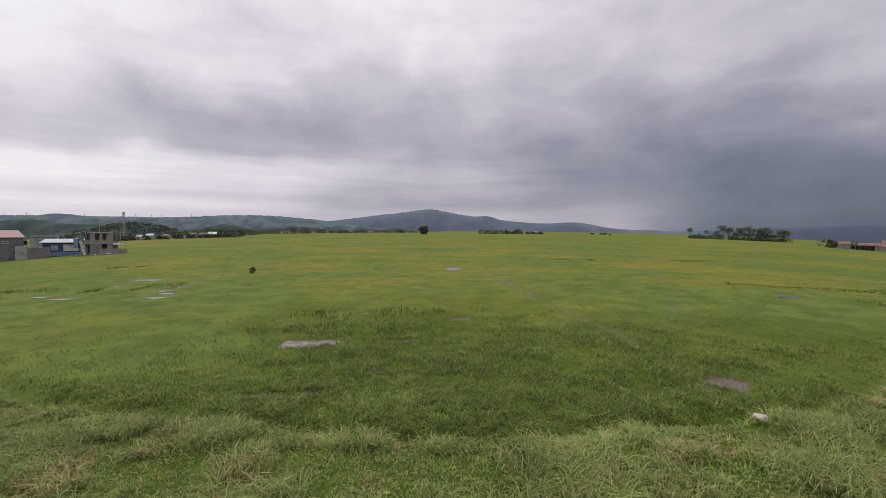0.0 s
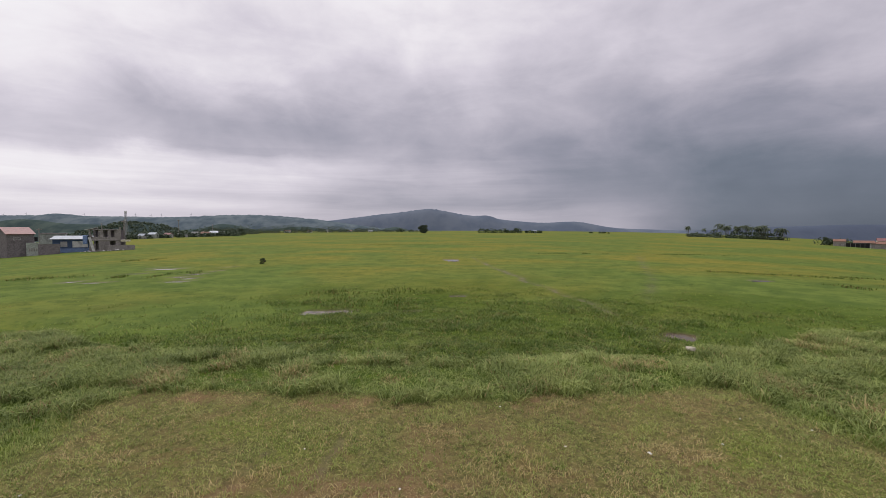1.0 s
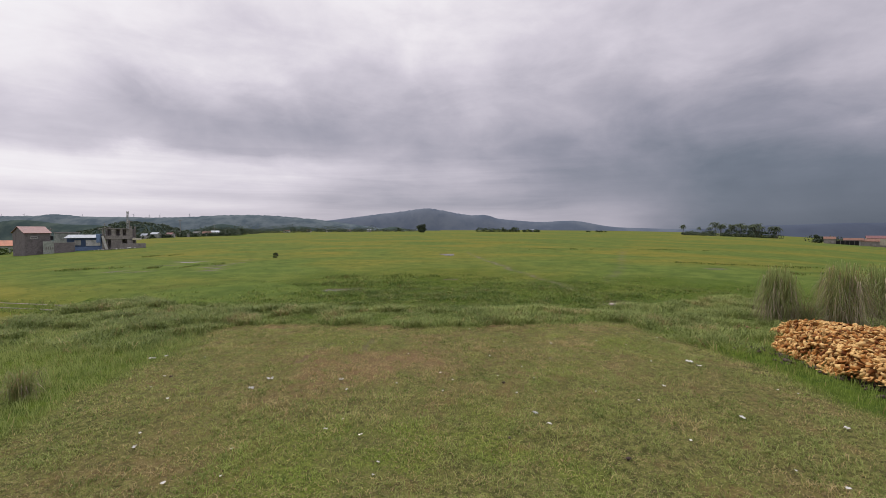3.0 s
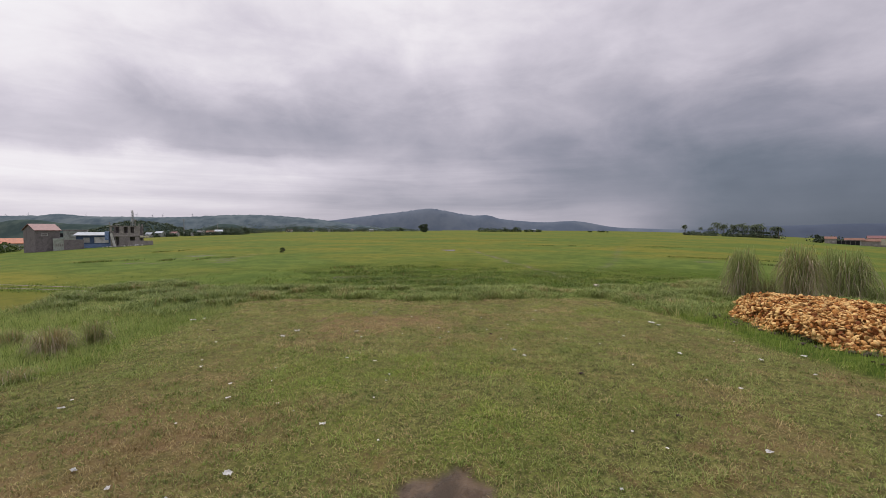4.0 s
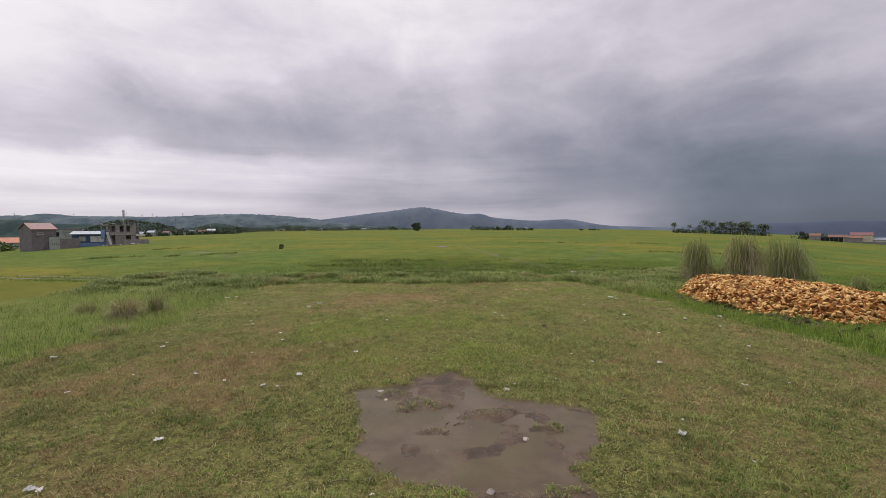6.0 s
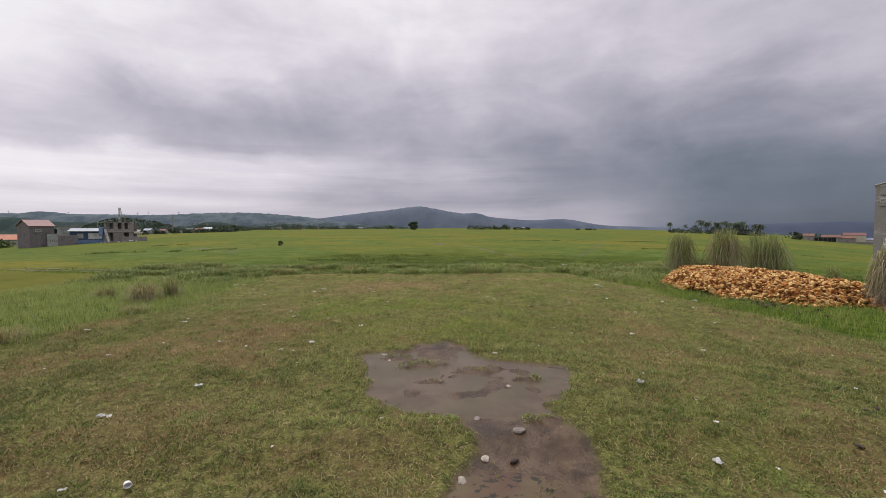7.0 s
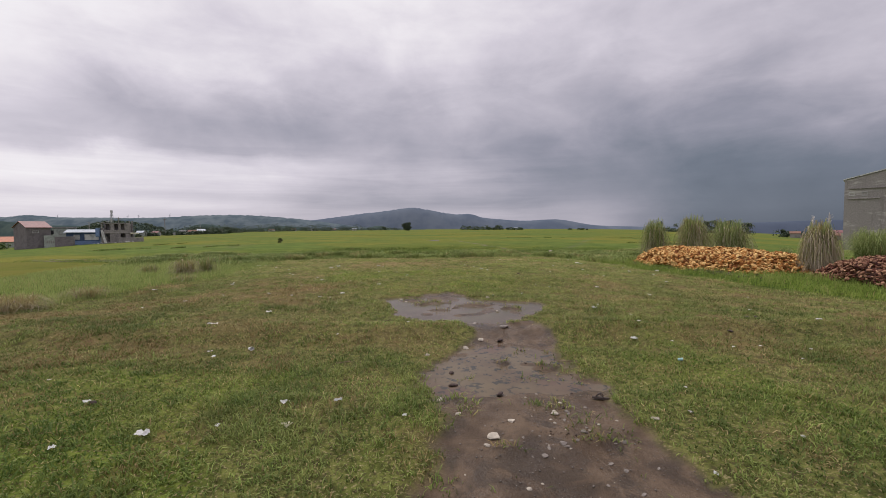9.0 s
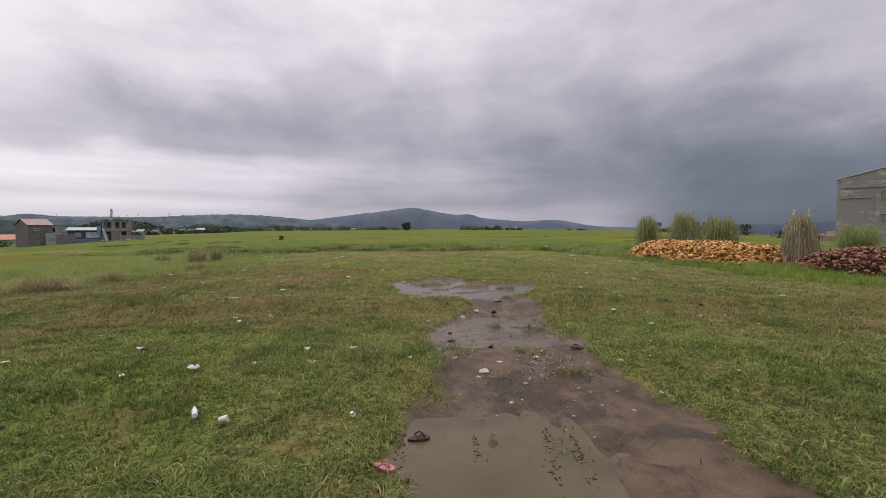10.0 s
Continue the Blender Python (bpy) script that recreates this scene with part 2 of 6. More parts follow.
def height(x, y):
    x, y = np.asarray(x, float), np.asarray(y, float)
    inside = lot_inside(x, y)
    k = step(inside, -0.55, 0.1)
    z = lot_height(x, y) * k + field_height(x, y) * (1 - k)
    mud = mud_mask(x, y)
    # wheel ruts in the mud
    ruts = sum(np.exp(-((x - c - 0.06 * np.sin(y * 1.7)) / 0.07) ** 2) for c in (0.35, 0.95, 1.3)) * step(-y, 17.2, 18.2)
    rim = sum(np.exp(-((np.abs(x - c - 0.06 * np.sin(y * 1.7)) - 0.12) / 0.05) ** 2) for c in (0.35, 0.95, 1.3)) * step(-y, 17.2, 18.2)
    z = z - mud * (0.045 + 0.05 * (fbm(x, y, 0.55, 4, 23) - 0.5) + 0.05 * (fbm(x, y, 1.3, 3, 25) - 0.5) + 0.03 * ruts - 0.035 * rim * step(fbm(x, y, 0.3, 2, 24), 0.4, 0.7))
    z = z + 0.05 * mud * islet_mask(x, y)
    z = z + 0.055 * mud * step(x + 0.5 * (fbm(x, y, 0.6, 3, 26) - 0.5), 1.0, 1.7) * step(-y, 17.2, 18.2)
    # trench below the lot's edge, added to deepen the shade line
    z = z - 0.28 * np.exp(-((inside + 1.35) / 0.6) ** 2) * step(y, 7, 11)
    z = z - 0.20 * pond_mask(x, y) - 0.05 * trail_mask(x, y)
    return z


def sour_mask(x, y):
    """An olive, poorer strip of grass below the lot's bank."""
    return step(-lot_inside(x, y), 0.3, 1.2) * step(-x, 15, 17) * (1 - step(-x, 34, 44)) * (1 - step(y + 0.15 * (x + 20), 12.5, 14.5)) * step(y, -16, -8)


def lawn_mask(x, y):
    wob = 1.3 * (fbm(x, y, 2.2, 4, 51) - 0.5)
    right = np.interp(y, [-30, -10, -7, -4.8, -2.6, -1, 3, 6, 8.3], [14, 13.1, 12.1, 11.1, 10.5, 10.1, 10.1, 9.7, 8.9])
    left = np.interp(y, [-30, -9.8, -7.3, -4.7, -3, 0, 3, 8], [-12.5, -11.6, -10.3, -9.6, -8.7, -9.0, -9.1, -9.5])
    return step(np.minimum(np.minimum(x - left, right - x), 7.7 + 0.012 * x * x - y + 1.5 * (fbm(x, y, 1.1, 3, 53) - 0.5)) + wob * 0.8, -0.55, 0.5)


def dry_mask(x, y):
    n = fbm(x, y, 2.6, 4, 61)
    far = np.exp(-((y - 4.0) / 4.2) ** 2) * np.exp(-((x + 0.5) / 7.0) ** 2)
    red = 0.95 * np.exp(-((y - 2.4) / 2.0) ** 2 - ((x + 2.3 - 0.25 * (y - 2.4)) / 1.5) ** 2) + 0.5 * np.exp(-((y - 1.6) / 1.2) ** 2 - ((x + 0.6) / 0.9) ** 2)
    rim = 0.7 * np.exp(-((y - 7.15 - 0.012 * x * x) / 0.5) ** 2) * step(fbm(x, y, 1.4, 3, 64), 0.42, 0.6)
    side = 0.46 * np.exp(-((y + 9.0) / 5.5) ** 2) * step(np.abs(x - 1.0), 2.6, 5.0) * (1 - step(np.abs(x), 10, 13))
    spots = 0.36 * step(fbm(x, y, 1.3, 4, 65), 0.54, 0.68)
    return np.clip((0.30 * far + 1.2 * red + rim + side) * (0.15 + 1.5 * step(n, 0.38, 0.62)) + spots, 0, 1) * (1 - 0.75 * lush_mask(x, y)) * lawn_mask(x, y)


def lush_mask(x, y):
    """Fresh, mossy green patches between the worn ones."""
    mid = np.exp(-((y + 4.2) / 3.0) ** 2 - ((x - 0.3) / 4.4) ** 2)
    low = np.exp(-((y + 16.5) / 4.0) ** 2 - ((x + 3.6) / 2.6) ** 2) + 0.6 * np.exp(-((y + 14.8) / 2.6) ** 2 - ((x - 4.4) / 1.5) ** 2)
    far = 0.7 * np.exp(-((y - 4.5) / 2.6) ** 2 - ((x + 5.0) / 2.6) ** 2) + 0.7 * np.exp(-((y - 4.0) / 3.0) ** 2 - ((x - 5.2) / 3.0) ** 2)
    return np.clip((mid + low + far) * (0.15 + 1.25 * step(fbm(x, y, 1.5, 4, 66), 0.40, 0.60)), 0, 1)


# ---- mesh helpers ----
def mesh_from(name, verts, faces, mat=None, values=None, smooth=False):
    me = bpy.data.meshes.new(name)
    verts, faces = np.asarray(verts, np.float32), np.asarray(faces, np.int32)
    n, k = faces.shape
    me.vertices.add(len(verts))
    me.vertices.foreach_set("co", verts.ravel())
    me.loops.add(n * k)
    me.loops.foreach_set("vertex_index", faces.ravel())
    me.polygons.add(n)
    me.polygons.foreach_set("loop_start", np.arange(0, n * k, k, dtype=np.int32))
    if smooth:
        me.polygons.foreach_set("use_smooth", np.ones(n, bool))
    me.update(calc_edges=True)
    for key, v in (values or {}).items():
        me.attributes.new(key, "FLOAT", "POINT").data.foreach_set("value", np.asarray(v, np.float32).ravel())
    if mat:
        me.materials.append(mat)
    return me


def part(name, bm, mat, parent=None, label="", smooth=False):
    me = bpy.data.meshes.new(name)
    bm.normal_update()
    bm.to_mesh(me)
    bm.free()
    if smooth:
        me.polygons.foreach_set("use_smooth", np.ones(len(me.polygons), bool))
    if mat:
        me.materials.append(mat)
    ob = new(name, me)
    if parent is not None:
        ob.parent = parent
    return tagged(ob, label)


def thing(name, m, label, category, group="", kind=""):
    ob = new(name)
    ob.matrix_world = m
    ob.empty_display_size = 0.2
    return tagged(ob, label, category, group, kind)


def box(bm, x0, x1, y0, y1, z0, z1, bevel=0.0):
    r = bmesh.ops.create_cube(bm, size=1.0)
    for v in r["verts"]:
        v.co = Vector(((x0 + x1) / 2 + v.co.x * (x1 - x0), (y0 + y1) / 2 + v.co.y * (y1 - y0), (z0 + z1) / 2 + v.co.z * (z1 - z0)))
    if bevel:
        es = list({e for v in r["verts"] for e in v.link_edges})
        bmesh.ops.bevel(bm, geom=es, offset=bevel, segments=1, affect="EDGES")
    return bm


def boxed(*a, **k):
    return box(bmesh.new(), *a, **k)


def rod(bm, p, q, r0, r1=None, sides=6):
    p, q = Vector(p), Vector(q)
    r1 = r0 if r1 is None else r1
    turn = (q - p).to_track_quat("Z", "Y").to_matrix()
    rings = []
    for c, r in ((p, r0), (q, r1)):
        rings.append([bm.verts.new(c + turn @ Vector((r * math.cos(6.28319 * i / sides), r * math.sin(6.28319 * i / sides), 0))) for i in range(sides)])
    for i in range(sides):
        j = (i + 1) % sides
        bm.faces.new((rings[0][i], rings[0][j], rings[1][j], rings[1][i]))
    bm.faces.new(rings[1]), bm.faces.new(rings[0][::-1])
    return bm


def prism(bm, outline, y0, y1):
    """An outline in x, z drawn out along y."""
    a = [bm.verts.new((x, y0, z)) for x, z in outline]
    b = [bm.verts.new((x, y1, z)) for x, z in outline]
    bm.faces.new(a), bm.faces.new(b[::-1])
    for i in range(len(a)):
        j = (i + 1) % len(a)
        bm.faces.new((a[j], a[i], b[i], b[j]))
    return bm


# ---- materials ----
def shader(name, build):
    mt = bpy.data.materials.new(name)
    mt.use_nodes = True
    t = mt.node_tree
    t.nodes.clear()
    bsdf = t.nodes.new("ShaderNodeBsdfPrincipled")
    out = t.nodes.new("ShaderNodeOutputMaterial")
    t.links.new(bsdf.outputs[0], out.inputs[0])
    build(t, bsdf, out, node_kit(t))
    return mt


def bumped(t, bsdf, h, strength, dist):
    b = t.nodes.new("ShaderNodeBump")
    b.inputs["Strength"].default_value, b.inputs["Distance"].default_value = strength, dist
    t.links.new(h, b.inputs["Height"])
    t.links.new(b.outputs[0], bsdf.inputs["Normal"])


def place_of(t):
    return t.nodes.new("ShaderNodeNewGeometry").outputs["Position"]


def attr(t, name):
    n = t.nodes.new("ShaderNodeAttribute")
    n.attribute_name = name
    return n.outputs["Fac"]


def plain(name, col, rough=0.8, grain=6.0, vary=0.35, bump=0.3, metal=0.0, stain=None, coarse=0.7, spec=0.3):
    """Painted, plastered or natural surface: grain and large stains."""
    def build(t, bsdf, out, kit):
        m, smooth, mix, ramp, tex, scaled = kit
        co = t.nodes.new("ShaderNodeTexCoord").outputs["Object"]
        fine, big = tex(co, grain, 5.0, 0.6), tex(co, coarse, 4.0, 0.6)
        dark = tuple(c * (1 - vary) for c in col)
        light = tuple(min(1, c * (1 + vary * 0.6)) for c in col)
        c = mix(smooth(fine, 0.3, 0.7), dark, light)
        c = mix(smooth(big, 0.48, 0.72, 0.0, 0.75), c, stain or tuple(c2 * 0.55 for c2 in col))
        rnd = t.nodes.new("ShaderNodeObjectInfo").outputs["Random"]
        hsv = t.nodes.new("ShaderNodeHueSaturation")
        t.links.new(c, hsv.inputs["Color"])
        t.links.new(m("ADD", m("MULTIPLY", rnd, 0.3), 0.85), hsv.inputs["Value"])
        t.links.new(hsv.outputs[0], bsdf.inputs["Base Color"])
        t.links.new(m("ADD", rough - 0.08, m("MULTIPLY", fine, 0.16)), bsdf.inputs["Roughness"])
        bsdf.inputs["Metallic"].default_value = metal
        bsdf.inputs["Specular IOR Level"].default_value = spec
        if bump:
            bumped(t, bsdf, fine, bump, 0.02)
    return shader(name, build)


def ground_build(t, bsdf, out, kit):
    m, smooth, mix, ramp, tex, scaled = kit
    p = place_of(t)
    fine, mid, big = tex(p, 22.0, 4.0, 0.65), tex(p, 2.4, 5.0, 0.6), tex(p, 0.35, 4.0, 0.55)
    # lawn: thatch and soil between the blades
    green = mix(smooth(tex(p, 7.0, 4.0, 0.7), 0.35, 0.65), (0.05, 0.054, 0.017), (0.165, 0.17, 0.05))
    straw = mix(smooth(fine, 0.3, 0.7), (0.10, 0.058, 0.029), (0.27, 0.178, 0.092))
    moss = mix(smooth(tex(p, 9.0, 4.0, 0.7), 0.35, 0.65), (0.055, 0.075, 0.012), (0.15, 0.185, 0.036))
    green = mix(attr(t, "lush"), green, moss)
    lawn = mix(m("MULTIPLY", attr(t, "dry"), smooth(mid, 0.25, 0.6)), green, straw)
    lawn = mix(smooth(fine, 0.5, 0.64, 0.0, 0.75), lawn, (0.06, 0.046, 0.027))
    lawn = mix(smooth(tex(p, 34.0, 2.0, 0.5), 0.58, 0.66, 0.0, 0.8), lawn, (0.27, 0.225, 0.115))
    lawn = mix(smooth(tex(p, 0.8, 4.0, 0.7, 0.4), 0.56, 0.66, 0.0, 0.35), lawn, (0.17, 0.10, 0.05))
    # marsh and meadow: field greens are lightened and greyed for distance haze
    wide = tex(scaled(p, (0.8, 1.0, 1.0)), 0.04, 4.0, 0.5, 0.6)
    patch = tex(scaled(p, (0.7, 1.0, 1.0)), 0.011, 3.0, 0.5, 0.3)
    fresh = mix(smooth(big, 0.35, 0.65), (0.083, 0.122, 0.027), (0.126, 0.168, 0.037))
    olive = mix(smooth(big, 0.3, 0.7), (0.150, 0.152, 0.027), (0.200, 0.182, 0.037))
    marsh = mix(smooth(m("ADD", m("MULTIPLY", wide, 0.6), m("MULTIPLY", patch, 0.4)), 0.42, 0.60), fresh, olive)
    marsh = mix(smooth(mid, 0.54, 0.7, 0.0, 0.6), marsh, (0.055, 0.09, 0.022))
    marsh = mix(smooth(tex(p, 0.9, 5.0, 0.7), 0.52, 0.66, 0.0, 0.55), marsh, (0.046, 0.076, 0.020))
    rusty = tex(scaled(p, (0.6, 1.0, 1.0)), 0.13, 5.0, 0.65, 0.5)
    marsh = mix(smooth(rusty, 0.55, 0.7, 0.0, 0.25), marsh, (0.18, 0.142, 0.038))
    marsh = mix(smooth(rusty, 0.42, 0.3, 0.0, 0.4), marsh, (0.068, 0.112, 0.022))
    # deeper green near the lot; shade beneath the edge weeds is painted in
    shaded_reed = mix(smooth(mid, 0.35, 0.65), (0.036, 0.064, 0.010), (0.084, 0.124, 0.015))
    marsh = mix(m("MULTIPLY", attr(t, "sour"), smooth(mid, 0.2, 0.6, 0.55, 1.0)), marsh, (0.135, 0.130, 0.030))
    marsh = mix(attr(t, "near"), marsh, shaded_reed)
    base = mix(attr(t, "lot"), marsh, lawn)
    mud = mix(smooth(mid, 0.3, 0.7), (0.066, 0.042, 0.024), (0.135, 0.092, 0.056))
    mud = mix(smooth(tex(p, 1.7, 4.0, 0.65, 0.6), 0.48, 0.64, 0.0, 0.75), mud, (0.04, 0.028, 0.018))
    mud = mix(smooth(fine, 0.62, 0.74, 0.0, 0.5), mud, (0.17, 0.14, 0.11))
    wet = m("MULTIPLY", attr(t, "mud"), 1.0, clamp=True)
    base = mix(wet, base, mud)
    t.links.new(base, bsdf.inputs["Base Color"])
    damp = smooth(tex(p, 1.6, 4.0, 0.6), 0.42, 0.6, 0.2, 0.55)
    t.links.new(m("ADD", m("MULTIPLY", wet, m("SUBTRACT", damp, 0.9)), 0.9), bsdf.inputs["Roughness"])
    t.links.new(m("ADD", m("MULTIPLY", wet, 0.16), 0.02), bsdf.inputs["Specular IOR Level"])
    bumped(t, bsdf, m("ADD", fine, m("MULTIPLY", mid, 0.5)), 0.55, 0.05)


def blade_build(t, bsdf, out, kit):
    m, smooth, mix, ramp, tex, scaled = kit
    tone_v, dry, tip = attr(t, "tone"), attr(t, "dry"), attr(t, "tip")
    p = place_of(t)
    patch = tex(p, 0.9, 3.0, 0.6)
    g = mix(tone_v, (0.085, 0.118, 0.032), (0.34, 0.39, 0.12))
    g = mix(attr(t, "wet"), g, mix(tone_v, (0.06, 0.115, 0.018), (0.28, 0.38, 0.065)))
    g = mix(smooth(patch, 0.4, 0.7, 0.0, 0.5), g, mix(tone_v, (0.145, 0.158, 0.04), (0.43, 0.43, 0.135)))
    g = mix(attr(t, "pale"), g, mix(tone_v, (0.15, 0.20, 0.06), (0.45, 0.51, 0.20)))
    s = mix(tone_v, (0.23, 0.15, 0.068), (0.60, 0.455, 0.235))
    c = mix(dry, g, s)
    c = mix(m("MULTIPLY", tip, 0.35), c, mix(0.5, c, (0.36, 0.38, 0.14)))
    t.links.new(c, bsdf.inputs["Base Color"])
    bsdf.inputs["Roughness"].default_value = 0.6
    bsdf.inputs["Specular IOR Level"].default_value = 0.12
    tr = t.nodes.new("ShaderNodeBsdfTranslucent")
    t.links.new(c, tr.inputs[0])
    mx = t.nodes.new("ShaderNodeMixShader")
    mx.inputs[0].default_value = 0.3
    t.links.new(bsdf.outputs[0], mx.inputs[1])
    t.links.new(tr.outputs[0], mx.inputs[2])
    t.links.new(mx.outputs[0], out.inputs[0])


def dead_blade_build(t, bsdf, out, kit):
    m, smooth, mix, ramp, tex, scaled = kit
    c = mix(attr(t, "tone"), (0.17, 0.135, 0.09), (0.60, 0.51, 0.38))
    c = mix(smooth(tex(place_of(t), 3.0, 3.0, 0.6), 0.4, 0.7, 0.0, 0.5), c, (0.24, 0.21, 0.10))
    t.links.new(c, bsdf.inputs["Base Color"])
    bsdf.inputs["Roughness"].default_value = 0.8
    bsdf.inputs["Specular IOR Level"].default_value = 0.1


def foliage(name, dark, light):
    def build(t, bsdf, out, kit):
        m, smooth, mix, ramp, tex, scaled = kit
        isl = t.nodes.new("ShaderNodeNewGeometry").outputs["Random Per Island"]
        rnd = t.nodes.new("ShaderNodeObjectInfo").outputs["Random"]
        c = mix(isl, dark, light)
        c = mix(m("MULTIPLY", rnd, 0.45), c, tuple(0.6 * v for v in dark))
        t.links.new(c, bsdf.inputs["Base Color"])
        bsdf.inputs["Roughness"].default_value = 0.7
        bsdf.inputs["Specular IOR Level"].default_value = 0.2
    return shader(name, build)


def husk_mat(name, dark, mid_c, light):
    def build(t, bsdf, out, kit):
        m, smooth, mix, ramp, tex, scaled = kit
        isl = t.nodes.new("ShaderNodeNewGeometry").outputs["Random Per Island"]
        rnd = t.nodes.new("ShaderNodeObjectInfo").outputs["Random"]
        p = place_of(t)
        f = m("FRACT", m("ADD", isl, m("MULTIPLY", rnd, 3.7)))
        c = ramp(f, [(0.0, dark), (0.18, mid_c), (0.42, light), (0.66, tuple(min(1, v * 1.2) for v in light)), (0.84, mid_c), (1.0, dark)])
        fib = tex(p, 60.0, 4.0, 0.7)
        c = mix(smooth(fib, 0.4, 0.7, 0.0, 0.4), c, tuple(v * 0.45 for v in mid_c))
        c = mix(smooth(tex(p, 9.0, 3.0), 0.55, 0.75, 0.0, 0.5), c, tuple(min(1, v * 1.35) for v in light))
        t.links.new(c, bsdf.inputs["Base Color"])
        bsdf.inputs["Roughness"].default_value = 0.85
        bsdf.inputs["Specular IOR Level"].default_value = 0.15
        bumped(t, bsdf, fib, 0.5, 0.01)
    return shader(name, build)


def water_build(t, bsdf, out, kit):
    m, smooth, mix, ramp, tex, scaled = kit
    p = place_of(t)
    c = mix(smooth(tex(p, 1.3, 4.0, 0.6), 0.35, 0.65), (0.088, 0.064, 0.04), (0.125, 0.094, 0.06))
    c = mix(smooth(tex(p, 0.7, 3.0, 0.5), 0.44, 0.58, 0.0, 0.4), c, (0.095, 0.085, 0.038))
    t.links.new(c, bsdf.inputs["Base Color"])
    bsdf.inputs["Roughness"].default_value = 0.14
    bsdf.inputs["IOR"].default_value = 1.33
    bsdf.inputs["Specular IOR Level"].default_value = 0.2
    bumped(t, bsdf, tex(p, 3.0, 2.0), 0.03, 0.02)


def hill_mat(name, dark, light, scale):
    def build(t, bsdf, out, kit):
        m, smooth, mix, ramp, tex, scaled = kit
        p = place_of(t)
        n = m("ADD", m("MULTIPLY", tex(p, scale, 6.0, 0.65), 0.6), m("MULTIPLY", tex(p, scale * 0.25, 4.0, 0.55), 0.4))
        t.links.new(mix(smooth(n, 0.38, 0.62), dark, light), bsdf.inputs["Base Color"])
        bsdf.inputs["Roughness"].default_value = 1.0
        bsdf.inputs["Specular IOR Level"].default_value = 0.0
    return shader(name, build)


def block_wall_build(t, bsdf, out, kit):
    m, smooth, mix, ramp, tex, scaled = kit
    co = t.nodes.new("ShaderNodeTexCoord").outputs["Object"]
    rows_n = tex(scaled(co, (0.35, 0.35, 1.1)), 1.0, 5.0, 0.65, 0.6)
    fine = tex(co, 8.0, 5.0, 0.65)
    drips = tex(scaled(co, (2.2, 2.2, 0.25)), 1.0, 4.0, 0.6)
    c = mix(smooth(fine, 0.3, 0.7), (0.25, 0.23, 0.215), (0.36, 0.335, 0.315))
    c = mix(smooth(rows_n, 0.52, 0.62, 0.0, 0.8), c, (0.50, 0.475, 0.44))
    c = mix(smooth(drips, 0.54, 0.68, 0.0, 0.5), c, (0.19, 0.178, 0.16))
    t.links.new(c, bsdf.inputs["Base Color"])
    bsdf.inputs["Roughness"].default_value = 0.9
    bsdf.inputs["Specular IOR Level"].default_value = 0.2
    bumped(t, bsdf, fine, 0.5, 0.03)


def wallow_build(t, bsdf, out, kit):
    m, smooth, mix, ramp, tex, scaled = kit
    p = place_of(t)
    c = mix(smooth(tex(p, 1.6, 4.0, 0.6), 0.35, 0.65), (0.115, 0.09, 0.07), (0.20, 0.165, 0.135))
    t.links.new(c, bsdf.inputs["Base Color"])
    bsdf.inputs["Roughness"].default_value = 0.22
    bumped(t, bsdf, tex(p, 5.0, 3.0), 0.1, 0.03)


def murky_build(t, bsdf, out, kit):
    m, smooth, mix, ramp, tex, scaled = kit
    p = place_of(t)
    c = mix(smooth(tex(p, 1.3, 4.0, 0.6), 0.35, 0.65), (0.095, 0.066, 0.04), (0.13, 0.098, 0.056))
    c = mix(smooth(tex(p, 0.6, 2.0, 0.5), 0.5, 0.6, 0.0, 0.6), c, (0.10, 0.052, 0.04))
    c = mix(smooth(tex(p, 8.5, 4.0, 0.6, 0.4), 0.54, 0.62, 0.0, 0.85), c, (0.03, 0.032, 0.026))
    t.links.new(c, bsdf.inputs["Base Color"])
    bsdf.inputs["Roughness"].default_value = 0.13
    bsdf.inputs["IOR"].default_value = 1.33
    bsdf.inputs["Specular IOR Level"].default_value = 0.22
    bumped(t, bsdf, tex(p, 3.0, 2.0), 0.03, 0.02)


MURKY = shader("olive_puddle_water", murky_build)
WALLOW = shader("thin_mud_and_water_glint", wallow_build)
GROUND = shader("grassland_ground", ground_build)
BLADE = shader("grass_blade", blade_build)
DEAD_BLADE = shader("dead_grass_blade", dead_blade_build)
WATER = shader("muddy_water", water_build)
HUSK = husk_mat("fresh_coconut_husk", (0.15, 0.045, 0.016), (0.50, 0.225, 0.06), (0.70, 0.47, 0.19))
HUSK_OLD = husk_mat("weathered_coconut_husk", (0.042, 0.017, 0.014), (0.15, 0.056, 0.036), (0.35, 0.20, 0.12))
# bed colour is darkened so the gaps between husks read as shade
HUSK_BED = husk_mat("shaded_husk_gaps", (0.08, 0.028, 0.012), (0.24, 0.10, 0.03), (0.36, 0.19, 0.065))
# darker than the old husks that lie on it
OLD_BED = plain("dark_old_husk_bed", (0.075, 0.032, 0.02), 0.95, 20.0, 0.5, 0.6)
ASH = plain("rotten_husk_litter", (0.085, 0.06, 0.05), 0.9, 15.0, 0.5, 0.5)
CEMENT = shader("stained_cement_plaster", block_wall_build)
CONCRETE = plain("raw_concrete", (0.27, 0.25, 0.235), 0.9, 5.0, 0.4, 0.4)
HOLLOW = plain("grey_hollow_block_wall", (0.20, 0.18, 0.185), 0.9, 3.0, 0.3, 0.4)
WHITEWASH = plain("weathered_white_paint", (0.52, 0.52, 0.50), 0.75, 4.0, 0.2, 0.2)
PALE_WALL = plain("pale_green_plaster", (0.36, 0.39, 0.35), 0.85, 3.0, 0.25, 0.2)
